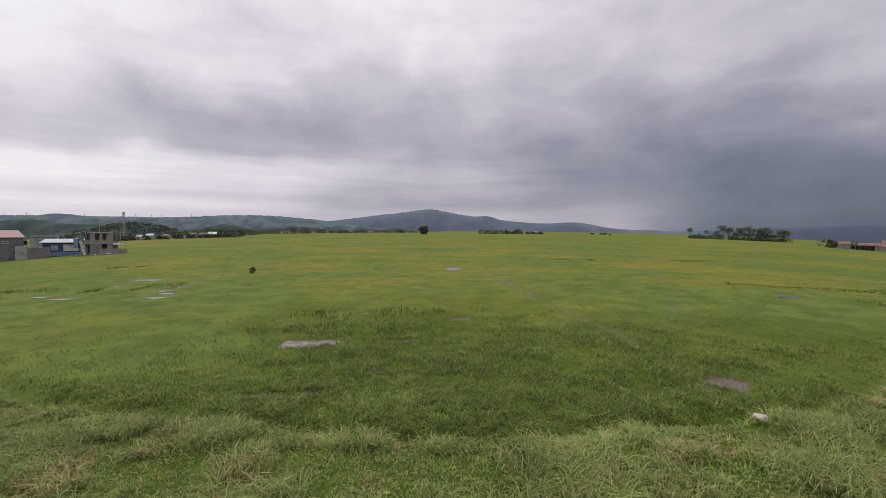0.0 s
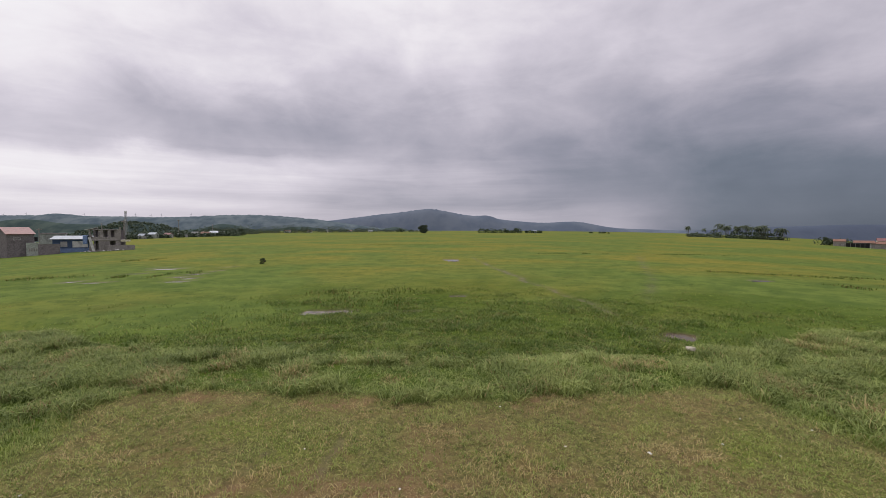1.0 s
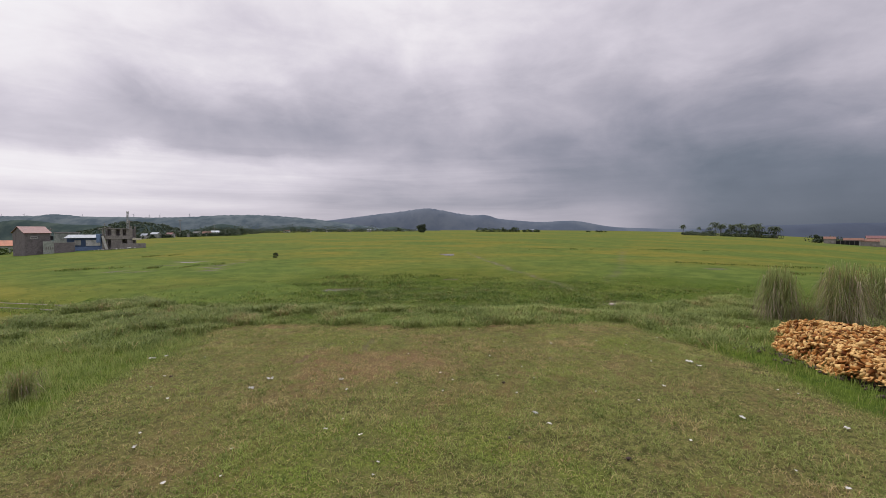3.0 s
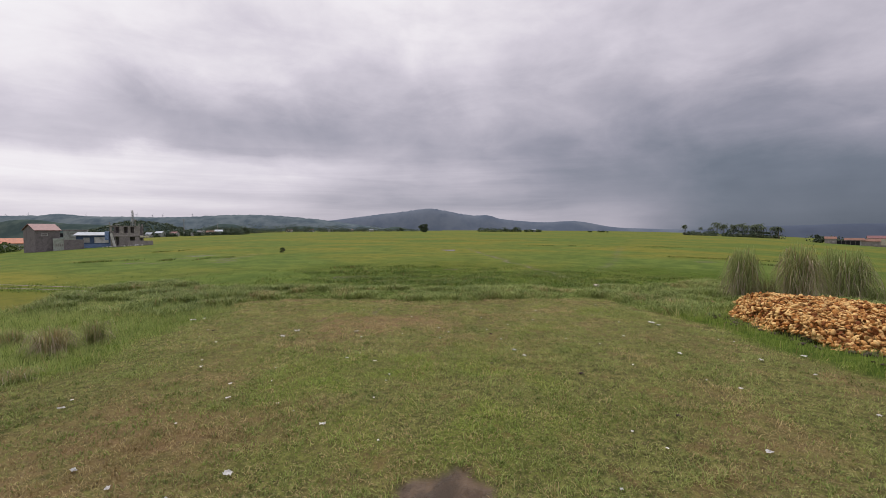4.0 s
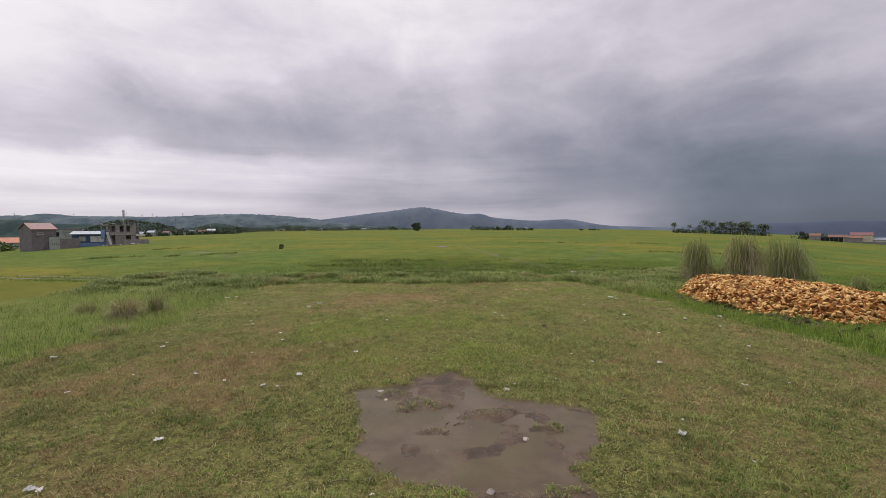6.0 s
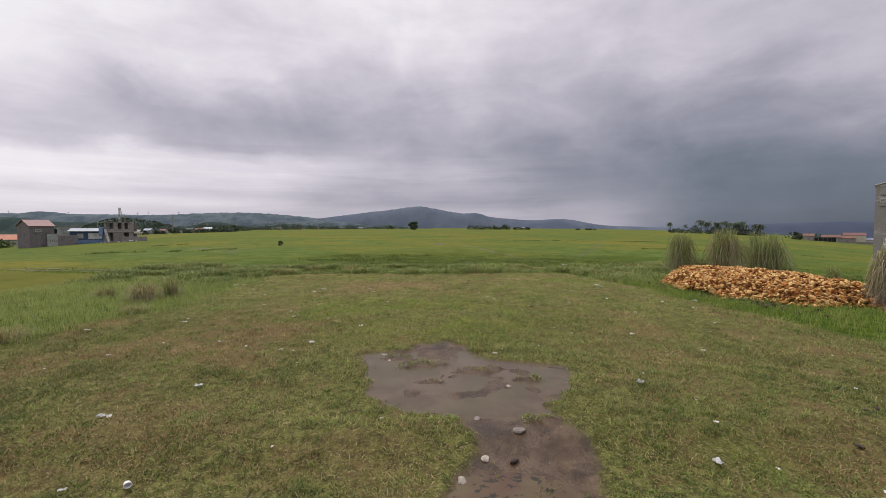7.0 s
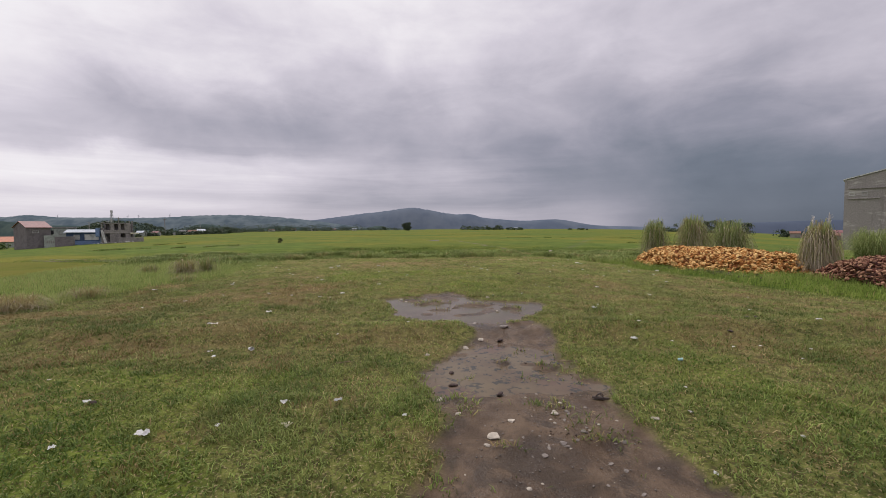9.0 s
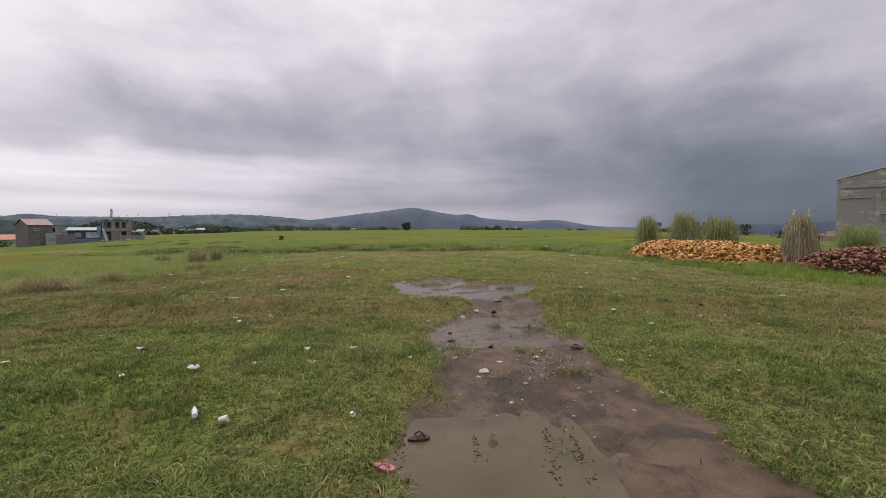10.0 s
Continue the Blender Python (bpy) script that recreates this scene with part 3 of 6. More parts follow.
BLUE = plain("blue_painted_sheet", (0.075, 0.12, 0.22), 0.55, 3.0, 0.3, 0.2)
BLUE_TARP = plain("faded_blue_tarpaulin", (0.17, 0.25, 0.42), 0.5, 3.0, 0.3, 0.3)
TIN = plain("galvanised_roof_sheet", (0.27, 0.30, 0.335), 0.45, 2.5, 0.25, 0.2, metal=0.3)
RED_ROOF = plain("dull_red_roof_sheet", (0.21, 0.095, 0.088), 0.55, 2.5, 0.25, 0.2)
ORANGE_ROOF = plain("orange_roof_sheet", (0.46, 0.17, 0.085), 0.6, 2.0, 0.25, 0.2)
RUST_ROOF = plain("rusty_roof_sheet", (0.22, 0.12, 0.085), 0.8, 2.0, 0.4, 0.2)
# near-black stands in for unlit rooms and balcony shade; also dark netting
DARK = plain("painted_room_dark_and_netting", (0.02, 0.02, 0.022), 0.9, 3.0, 0.2, 0.0)
STEEL = plain("grey_steel", (0.35, 0.36, 0.38), 0.5, 4.0, 0.2, 0.0, metal=0.6)
BARK = plain("grey_brown_bark", (0.15, 0.12, 0.09), 0.9, 8.0, 0.4, 0.5)
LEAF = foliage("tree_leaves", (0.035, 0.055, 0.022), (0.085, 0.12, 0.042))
# the same leaves, lightened and greyed to stand for distance haze
LEAF_HAZED = foliage("hazy_tree_leaves", (0.06, 0.085, 0.055), (0.125, 0.16, 0.09))
LEAF_LIGHT = foliage("shrub_leaves", (0.06, 0.095, 0.025), (0.14, 0.19, 0.055))
PALM_LEAF = foliage("palm_leaves", (0.055, 0.078, 0.04), (0.13, 0.16, 0.08))
STONE = plain("pale_limestone", (0.44, 0.39, 0.31), 0.85, 12.0, 0.3, 0.5)
MUD_STONE = plain("muddy_stone", (0.22, 0.19, 0.16), 0.7, 12.0, 0.3, 0.5)
FOAM = plain("white_plastic_foam", (0.88, 0.87, 0.84), 0.6, 9.0, 0.08, 0.2)
CREAM = plain("cream_plastic", (0.68, 0.64, 0.48), 0.5, 9.0, 0.15, 0.1)
TEAL = plain("teal_plastic", (0.34, 0.56, 0.54), 0.45, 9.0, 0.15, 0.1)
PINK = plain("pink_rubber", (0.48, 0.19, 0.19), 0.6, 9.0, 0.2, 0.1)
BLACK_RUBBER = plain("muddy_black_rubber", (0.055, 0.04, 0.031), 0.6, 9.0, 0.3, 0.3)
FILM = plain("grey_plastic_film", (0.70, 0.70, 0.68), 0.4, 9.0, 0.2, 0.2)
WET_MUD = plain("dark_wet_mud", (0.075, 0.05, 0.032), 0.5, 30.0, 0.4, 0.4)
TWIG = plain("dry_twig", (0.17, 0.125, 0.08), 0.9, 20.0, 0.3, 0.4)
PLUME = plain("silvery_seed_plume", (0.62, 0.58, 0.52), 0.9, 20.0, 0.2, 0.0)
# blue-grey distance haze is mixed into the FAR, MID and STORM slope colours
HILL_FAR_HAZED = hill_mat("far_hazed_forest_slope", (0.105, 0.13, 0.165), (0.14, 0.165, 0.195), 0.006)
HILL_MID_HAZED = hill_mat("forest_slope", (0.075, 0.102, 0.118), (0.135, 0.165, 0.172), 0.012)
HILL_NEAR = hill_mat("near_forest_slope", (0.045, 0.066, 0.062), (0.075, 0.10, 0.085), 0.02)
HILL_STORM_HAZED = hill_mat("rain_hazed_slope", (0.078, 0.096, 0.13), (0.09, 0.11, 0.145), 0.004)


# ---- ground ----
def graded(near_lo, near_hi, fine, far_lo, far_hi, grow):
    core = np.arange(near_lo, near_hi + fine / 2, fine)
    def out(start, end, sign):
        v, s, got = start, fine, []
        while sign * v < sign * end:
            s *= grow
            v += sign * s
            got.append(v)
        return got
    return np.array(out(near_lo, far_lo, -1)[::-1] + list(core) + out(near_hi, far_hi, 1))


xs = graded(-12.0, 14.0, 0.12, -4600.0, 4600.0, 1.055)
ys = graded(-20.5, 15.0, 0.12, -600.0, 4700.0, 1.05)
gx, gy = np.meshgrid(xs, ys)
gz = height(gx, gy)
nx, ny = len(xs), len(ys)
idx = np.arange(nx * ny).reshape(ny, nx)
quads = np.stack([idx[:-1, :-1], idx[:-1, 1:], idx[1:, 1:], idx[1:, :-1]], -1).reshape(-1, 4)
lot_v = step(lot_inside(gx, gy), -0.9, 0.3)
lawn_v = lawn_mask(gx, gy)
mud_v = np.clip(mud_mask(gx, gy) + 0.35 * skid_mask(gx, gy) + 0.9 * pond_mask(gx, gy) + 0.55 * trail_mask(gx, gy), 0, 1)
leftward = 1 - 0.85 * step(-gx - (gy - 14) * 0.45, 3, 9) * step(gy, 15, 20)
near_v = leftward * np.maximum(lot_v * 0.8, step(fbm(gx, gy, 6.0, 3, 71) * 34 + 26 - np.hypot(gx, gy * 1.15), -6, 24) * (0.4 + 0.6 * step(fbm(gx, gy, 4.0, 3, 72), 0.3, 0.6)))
sour_v = sour_mask(gx, gy) * (0.55 + 0.45 * step(fbm(gx, gy, 3.0, 3, 73), 0.35, 0.6))
ground = new("ground", mesh_from("ground", np.stack([gx, gy, gz], -1).reshape(-1, 3), quads, GROUND,
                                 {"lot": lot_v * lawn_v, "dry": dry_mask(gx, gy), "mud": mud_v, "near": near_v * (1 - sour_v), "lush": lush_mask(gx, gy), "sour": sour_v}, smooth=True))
tagged(ground, "wide marshy grassland with a mown raised lot and mud", "ground", kind="structure")


# ---- grass ----
def scatter(n, x0, x1, y0, y1, weight, seed, coarse=None):
    """n places in a rectangle, as thick as weight(x, y) says (0 to 1), times the cheaper coarse(x, y)."""
    g = np.random.default_rng(seed)
    got, have = [], 0
    for _ in range(60):
        x, y = g.uniform(x0, x1, n), g.uniform(y0, y1, n)
        if coarse is not None:
            first = g.random(n) < coarse(x, y)
            x, y = x[first], y[first]
        keep = g.random(len(x)) < weight(x, y)
        got.append(np.stack([x[keep], y[keep]], -1))
        have += keep.sum()
        if have >= n:
            break
    return np.concatenate(got)[:n]


def blades(name, xy, tall, wide, lean, dry, label, category, seed, tone_bias=0.0, tuft=1, spread=0.03, pale=0.0, wet=0.0):
    """Bent grass blades as one mesh: five corners each."""
    g = np.random.default_rng(seed)
    if tuft > 1:
        xy = np.repeat(xy, tuft, 0) + g.normal(0, spread, (len(xy) * tuft, 2))
        tall = np.repeat(np.broadcast_to(tall, len(xy) // tuft), tuft)
        dry = np.repeat(np.broadcast_to(dry, len(xy) // tuft), tuft)
    n = len(xy)
    h = np.broadcast_to(tall, n) * g.uniform(0.55, 1.25, n)
    w = wide * g.uniform(0.7, 1.4, n)
    a, b = g.uniform(0, 6.2832, n), g.uniform(0, 6.2832, n)
    l = lean * g.uniform(0.2, 1.3, n) * h
    x, y = xy[:, 0], xy[:, 1]
    z = height(x, y) - 0.008
    side = np.stack([np.cos(a), np.sin(a), 0 * a], -1) * w[:, None] / 2
    out = np.stack([np.cos(b), np.sin(b), 0 * b], -1)
    root = np.stack([x, y, z], -1)
    mid = root + out * (0.35 * l)[:, None] + np.array([0, 0, 1]) * (0.62 * h)[:, None]
    top = root + out * l[:, None] + np.array([0, 0, 1]) * (h * np.clip(1 - 0.25 * lean, 0.3, 1))[:, None]
    v = np.stack([root - side, root + side, mid + side * 0.8, mid - side * 0.8, top], 1).reshape(-1, 3)
    i = np.arange(n)[:, None] * 5
    tri = np.concatenate([i + [0, 1, 2], i + [0, 2, 3], i + [3, 2, 4]], 0)
    tone = np.clip(0.75 * g.beta(0.9, 1.1, n) + 0.9 * (fbm(x, y, 0.3, 2, 90) - 0.36) + 0.55 * (fbm(x, y, 1.7, 3, 94) - 0.5) + tone_bias, 0, 1)
    dr = (g.random(n) < np.broadcast_to(dry, n) * (0.35 + 1.4 * step(fbm(x, y, 0.9, 3, 95), 0.38, 0.62))) * g.uniform(0.6, 1.0, n)
    ob = new(name, mesh_from(name, v, tri, BLADE, {"tone": np.repeat(tone, 5), "dry": np.repeat(dr, 5), "tip": np.tile([0, 0, 0.5, 0.5, 1.0], n), "pale": np.full(n * 5, pale), "wet": np.repeat(np.broadcast_to(wet, n), 5)}))
    return tagged(ob, label, category, kind="stuff")


def bare(x, y):
    tufts = step(fbm(x, y, 0.5, 3, 97), 0.62, 0.7) * step(-y, 12.5, 13.5) * (1 - step(-y, 18.2, 19.0))
    tufts = np.maximum(tufts, 3.2 * islet_mask(x, y))
    return 1 - np.clip(mud_mask(x, y) + 0.8 * skid_mask(x, y), 0, 1) * (1 - 0.25 * tufts - 0.003)


def lawn_spread(x, y):
    near = np.interp(y, [-21, -17, -13, -8, 0, 9], [0.85, 0.85, 0.55, 0.4, 0.38, 0.38])
    return near * (1 - 0.85 * step(np.abs(x) - 0.9 * (y + 23.5), 0, 2.0))


def lawn_weight(x, y):
    return lawn_mask(x, y) * bare(x, y) * (0.25 + 0.75 * step(fbm(x, y, 0.32, 3, 81), 0.42, 0.56)) * (1 - 0.55 * worn(x, y))


def worn(x, y):
    return np.exp(-((y - 2.4) / 2.0) ** 2 - ((x + 2.3 - 0.25 * (y - 2.4)) / 1.5) ** 2)


xy = scatter(260000, -12, 14, -21.5, 8.8, lawn_weight, 1, lawn_spread)
lush = step(fbm(xy[:, 0], xy[:, 1], 1.1, 3, 82), 0.5, 0.72)
blades("mown_grass", xy, 0.06 + 0.055 * lush, 0.0115, 1.45, np.clip(np.interp(xy[:, 1], [-19, -12, -4, 2], [0.04, 0.15, 0.12, 0.2]) + 0.62 * dry_mask(xy[:, 0], xy[:, 1]), 0, 0.9), "short trodden green and straw-coloured grass on the lot", "grass", 2, 0.48 * step(xy[:, 1], -11, -1) - 0.08 * step(-xy[:, 1], 5, 9) - 0.2 * step(-xy[:, 1], 14, 19) - 0.26 * step(-xy[:, 0], 1.5, 5) * step(-xy[:, 1], 1, 6) + 0.06 * step(xy[:, 0], 3, 6) * step(-xy[:, 1], 4, 7) - 0.2 * step(xy[:, 0], 2, 3.5) * step(-xy[:, 1], 10, 13) + (0.22 - 0.24 * step(-xy[:, 1], 11, 14)) * lush_mask(xy[:, 0], xy[:, 1]) - 0.06 * step(-xy[:, 0], 1, 3) * step(-xy[:, 1], 9, 12), wet=np.clip(0.25 * step(-xy[:, 1], 9, 15) + 0.9 * lush_mask(xy[:, 0], xy[:, 1]), 0, 0.95))

xy = scatter(56000, -12, 14, -21.5, 8.8, lambda x, y: lawn_weight(x, y) * (1 - 0.8 * step(-y, 11, 16)), 12, lawn_spread)
blades("dry_stalks", xy, 0.055, 0.0075, 2.8, 0.8, "dry grass stalks lying loose on the lawn", "grass", 13, 0.25)


xy = scatter(9000, -12, 14, -21.5, 8.8, lambda x, y: np.clip(lawn_weight(x, y) * lawn_spread(x, y), 0, 0.5) * (0.1 + 0.9 * step(fbm(x, y, 1.0, 3, 92), 0.45, 0.6)), 14)
blades("grass_tufts", xy, 0.085, 0.013, 1.2, 0.05, "fresh green grass tufts standing out of the trodden lawn", "grass", 15, -0.05, 5, 0.03, 0.25, 0.9)


def fringe_weight(x, y):
    return (1 - np.exp(-((x - 9.6) ** 2 + (y - 12.3) ** 2) / 0.35)) * step(lot_inside(x, y), -0.7, 0.2) * (1 - lawn_mask(x, y)) * bare(x, y) * step(y, 3, 8) * (0.4 + 0.6 * step(fbm(x, y, 0.8, 3, 83), 0.3, 0.6))


xy = scatter(30000, -20, 24, 4, 19, fringe_weight, 3)
lump = fbm(xy[:, 0], xy[:, 1], 1.2, 3, 84)
blades("weed_fringe", xy, 0.10 + 0.36 * step(lump, 0.40, 0.62), 0.026, 1.45, 0.03 + 0.3 * step(fbm(xy[:, 0], xy[:, 1], 1.5, 3, 89), 0.6, 0.68), "rank leafy weeds along the edge of the lot", "weeds", 4, np.repeat(0.06 - 0.16 * step(-xy[:, 0], 4, 10), 4), 4, 0.09, 0.42, 0.6)


def meadow_weight(x, y):
    near = np.interp(y, [-21, -12, 0, 14], [1.0, 0.8, 0.5, 0.4])
    return step(lot_inside(x, y), -0.7, 0.2) * (1 - lawn_mask(x, y)) * step(-x, 7, 9) * (1 - step(y, 5, 9)) * near


xy = scatter(20000, -19, -6, -21, 9, meadow_weight, 5)
blades("meadow_grass", xy, 0.16 + 0.14 * fbm(xy[:, 0], xy[:, 1], 1.5, 3, 85), 0.009, 0.7, 0.06, "soft pale green meadow grass beside the lot", "grass", 6, 0.42, 4, 0.06, 0.5, 0.7)


def verge_weight(x, y):
    return (1 - lawn_mask(x, y)) * step(x, 8, 9.5) * (1 - step(y, 5, 9)) * step(lot_inside(x, y), -0.5, 0.3)


xy = scatter(17000, 8.5, 32, -16, 9, verge_weight, 7)
blades("verge_grass", xy, 0.16 + 0.16 * fbm(xy[:, 0], xy[:, 1], 1.2, 3, 86), 0.011, 0.6, 0.03, "bright green long grass in front of the husk piles", "grass", 8, 0.2, 4, 0.06, 0.1, 1.0)


def marsh_weight(x, y):
    r = np.hypot(x, y)
    return (1 - sour_mask(x, y)) * (1 - 0.85 * step(lot_inside(x, y), -2.1, -1.2)) * (1 - step(lot_inside(x, y), -1.2, -0.5)) * (1 - np.clip(pond_mask(x, y) + 0.8 * trail_mask(x, y), 0, 1)) * np.clip((15.0 / r) ** 2.4, 0, 1) * (1 - step(r, 26, 46)) * step(y, 0, 3) * (0.3 + 0.7 * step(fbm(x, y, 1.8, 3, 87), 0.3, 0.6)) * (1 - 0.85 * step(-x - (y - 14) * 0.45, 3, 9) * step(y, 15, 20))


xy = scatter(30000, -46, 46, 2, 48, marsh_weight, 9)
blades("marsh_grass", xy, (0.10 + 0.18 * step(fbm(xy[:, 0], xy[:, 1], 1.6, 3, 88), 0.35, 0.7)) * (1 - 0.65 * step(np.hypot(xy[:, 0], xy[:, 1]), 20, 42)), 0.03, 1.5, 0.04, "tall wet marsh grass in uneven tufts", "grass", 10, -0.2, 4, 0.16, 0.0, 0.9)

lines = []
g_r = np.random.default_rng(44)
for (xa, ya), (xb, yb), n in (((18, 92), (75, 104), 300), ((30, 52), (60, 50), 200), ((-30, 150), (70, 155), 350), ((-61, 78), (-50, 79), 160), ((-48, 44), (-42, 44.5), 110), ((-37, 43), (-30, 47.5), 170), ((-11, 31.5), (-1.5, 32.5), 260), ((-10, 26.8), (-4.5, 26.6), 120), ((39, 38), (44, 38.5), 90)):
    t = g_r.random(n)
    keep = step(fbm(t * 60, t * 0, 5.0, 3, n), 0.35, 0.6) > g_r.random(n)
    t = t[keep]
    lines.append(np.stack([xa + (xb - xa) * t + 1.5 * np.sin(t * 14), ya + (yb - ya) * t + 1.2 * np.sin(t * 9) + g_r.normal(0, 0.9, len(t))], -1))
blades("ditch_rushes", np.concatenate(lines), 0.26, 0.05, 0.6, 0.12, "dark rushes along shallow ditches in the grassland", "rushes", 45, -0.45, 5, 0.25, 0.0, 0.8)


# ---- water ----
def sheet(name, cx, cy, a, b, level, label, cell=0.09, mat=WATER):
    """Level water wherever the ground inside an oblong lies below it."""
    n, k = max(6, int(2 * a / cell)), max(6, int(2 * b / cell))
    u, v = np.meshgrid(np.linspace(-a, a, n), np.linspace(-b, b, k))
    low = height(cx + u, cy + v) < level + 0.01
    i = np.arange(n * k).reshape(k, n)
    q = np.stack([i[:-1, :-1], i[:-1, 1:], i[1:, 1:], i[1:, :-1]], -1).reshape(-1, 4)
    q = q[low.ravel()[q].any(1)]
    ob = new(name, mesh_from(name, np.stack([u, v, 0 * u], -1).reshape(-1, 3), q, mat))
    ob.matrix_world = pose(cx, cy, level)
    return tagged(ob, label, "puddle", "puddles", "structure")


sheet("water", 1.1, -9.7, 2.7, 2.5, 0.018, "shallow muddy puddle across the track reflecting the grey sky")
sheet("water", 1.1, -14.35, 1.5, 1.75, -0.152, "thin olive puddle over dark rotting husk scraps", mat=MURKY)
sheet("water", 0.6, -20.8, 2.6, 3.6, -0.274, "rutted brown puddle on the muddy track")
# pools past the tenth take the pale mud colour as painted water glints
for k, (px, py, a, b) in enumerate(PONDS):
    lvl = float(height(np.array([px]), np.array([py]))[0]) + 0.09
    sheet("water", px, py, a * 1.4, b * 1.4, lvl, "small muddy wallow in the marsh grass", mat=WALLOW if k == 0 or k > 9 else MURKY)


# ---- hills ----
def ridge_hill(name, depth, half, bumps, mat, label, span, rough=0.12, seed=1, floor=-160.0, steps=(420, 26)):
    """A range across the view at a depth: bumps are (bearing as x per depth, spread, height per depth)."""
    u = np.linspace(span[0], span[1], steps[0])
    v = np.linspace(-1.0, 1.0, steps[1])
    uu, vv = np.meshgrid(u, v)
    top = sum(h * np.exp(-0.5 * ((uu - c) / s) ** 2) for c, s, h in bumps) * depth
    x, y = uu * depth, depth + vv * half
    body = np.exp(-2.2 * vv ** 2) - math.exp(-2.2)
    body = np.clip(body / (1 - math.exp(-2.2)), 0, 1)
    relief = fbm(x, y, depth * 0.07, 5, seed) - 0.5
    crest = fbm(x, y * 0.2, depth * 0.006, 4, seed + 5) - 0.5
    z = top * body * (1 + 1.6 * rough * relief * (1 - 0.6 * body)) + top * rough * 0.7 * crest * body + floor * (1 - body)
    i = np.arange(len(u) * len(v)).reshape(len(v), len(u))
    q = np.stack([i[:-1, :-1], i[:-1, 1:], i[1:, 1:], i[1:, :-1]], -1).reshape(-1, 4)
    ob = new(name, mesh_from(name, np.stack([x, y, z], -1).reshape(-1, 3), q, mat, smooth=True))
    return tagged(ob, label, "hills", kind="structure")


K = 1 / 784.0
ridge_hill("backdrop_mountain", 4200, 420, [(-28 * K, 105 * K, 24 * K), (-134 * K, 200 * K, 10 * K), (-19 * K, 26 * K, 5 * K), (78 * K, 11 * K, 4 * K), (236 * K, 33 * K, 9 * K), (160 * K, 60 * K, 5 * K), (310 * K, 80 * K, 3 * K)], HILL_FAR_HAZED, "long forested mountain on the horizon, its blue-grey colour holding distance haze", (-0.62, 0.58), 0.10, 3)
ridge_hill("backdrop_ridge", 3000, 500, [(-900 * K, 200 * K, 19 * K), (-674 * K, 18 * K, 4 * K), (-560 * K, 170 * K, 17 * K), (-330 * K, 90 * K, 18 * K), (-200 * K, 60 * K, 8 * K)], HILL_MID_HAZED, "green plateau ridge far behind the village, haze put into its colour", (-1.6, -0.1), 0.16, 9)
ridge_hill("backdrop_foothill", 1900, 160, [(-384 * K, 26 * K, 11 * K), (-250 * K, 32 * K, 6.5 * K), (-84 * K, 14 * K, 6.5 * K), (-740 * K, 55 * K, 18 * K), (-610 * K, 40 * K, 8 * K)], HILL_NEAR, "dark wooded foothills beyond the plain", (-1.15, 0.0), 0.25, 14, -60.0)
ridge_hill("backdrop_storm_ridge", 4300, 400, [(690 * K, 120 * K, 8 * K), (900 * K, 140 * K, 10 * K), (560 * K, 40 * K, 2 * K)], HILL_STORM_HAZED, "dark ridge under the rain cloud, rain haze put into its blue", (0.55, 1.5), 0.12, 19)


# ---- trees ----
def leaf_cloud(blobs, per, size, seed, flatten=0.85):
    """Leaf sprays as small bent quads spread over and in rounded clumps."""
    g = np.random.default_rng(seed)
    pts = []
    for cx, cy, cz, r in blobs:
        d = g.normal(size=(per, 3))
        d /= np.linalg.norm(d, axis=1)[:, None]
        rad = r * g.uniform(0.45, 1.08, per) ** 0.6
        pts.append(np.array([cx, cy, cz]) + d * rad[:, None] * np.array([1, 1, flatten]))
    p = np.concatenate(pts)
    n = len(p)
    s = size * g.uniform(0.6, 1.5, n)
    a, b = g.normal(size=(n, 3)), g.normal(size=(n, 3))
    a /= np.linalg.norm(a, axis=1)[:, None]
    b -= a * (a * b).sum(1)[:, None]
    b /= np.linalg.norm(b, axis=1)[:, None]
    a, b = a * s[:, None] * 0.5, b * s[:, None] * 0.36
    v = np.stack([p - a, p + b, p + a, p - b], 1).reshape(-1, 3)
    return v, np.arange(n * 4).reshape(-1, 4)


def tree(name, tall, wide, seed, mat, label, per=60, trunk=0.35, clumps=16, category="tree", group=""):
    g = np.random.default_rng(seed)
    root = thing(name, pose(0, 0, 0), label, category, group)
    bm = bmesh.new()
    top = Vector((g.normal(0, 0.3), g.normal(0, 0.3), tall * 0.62))
    rod(bm, (0, 0, -0.5), (0, 0, tall * trunk), tall * 0.028 + 0.05, tall * 0.02 + 0.04, 7)
    rod(bm, (0, 0, tall * trunk), top, tall * 0.02 + 0.04, 0.04, 6)
    blobs = []
    for i in range(clumps):
        a = 6.2832 * i / clumps * 2.4 + g.uniform(-0.4, 0.4)
        lift = g.uniform(0, 1)
        r = wide / 2 * (0.35 + 0.5 * math.sin(math.pi * (0.15 + 0.75 * lift))) * g.uniform(0.6, 1.05)
        c = (r * math.cos(a), r * math.sin(a), tall * (trunk * 0.8 + (0.95 - trunk) * lift * 0.9))
        blobs.append((*c, wide * g.uniform(0.13, 0.2)))
        if i % 3 == 0:
            rod(bm, (0, 0, tall * trunk * 0.9), c, tall * 0.011 + 0.03, 0.02, 5)
    part("trunk", bm, BARK, root)
    v, q = leaf_cloud(blobs, per, wide * 0.085, seed + 1)
    crown = new("crown", mesh_from("crown", v, q, mat))
    crown.parent = root
    return root


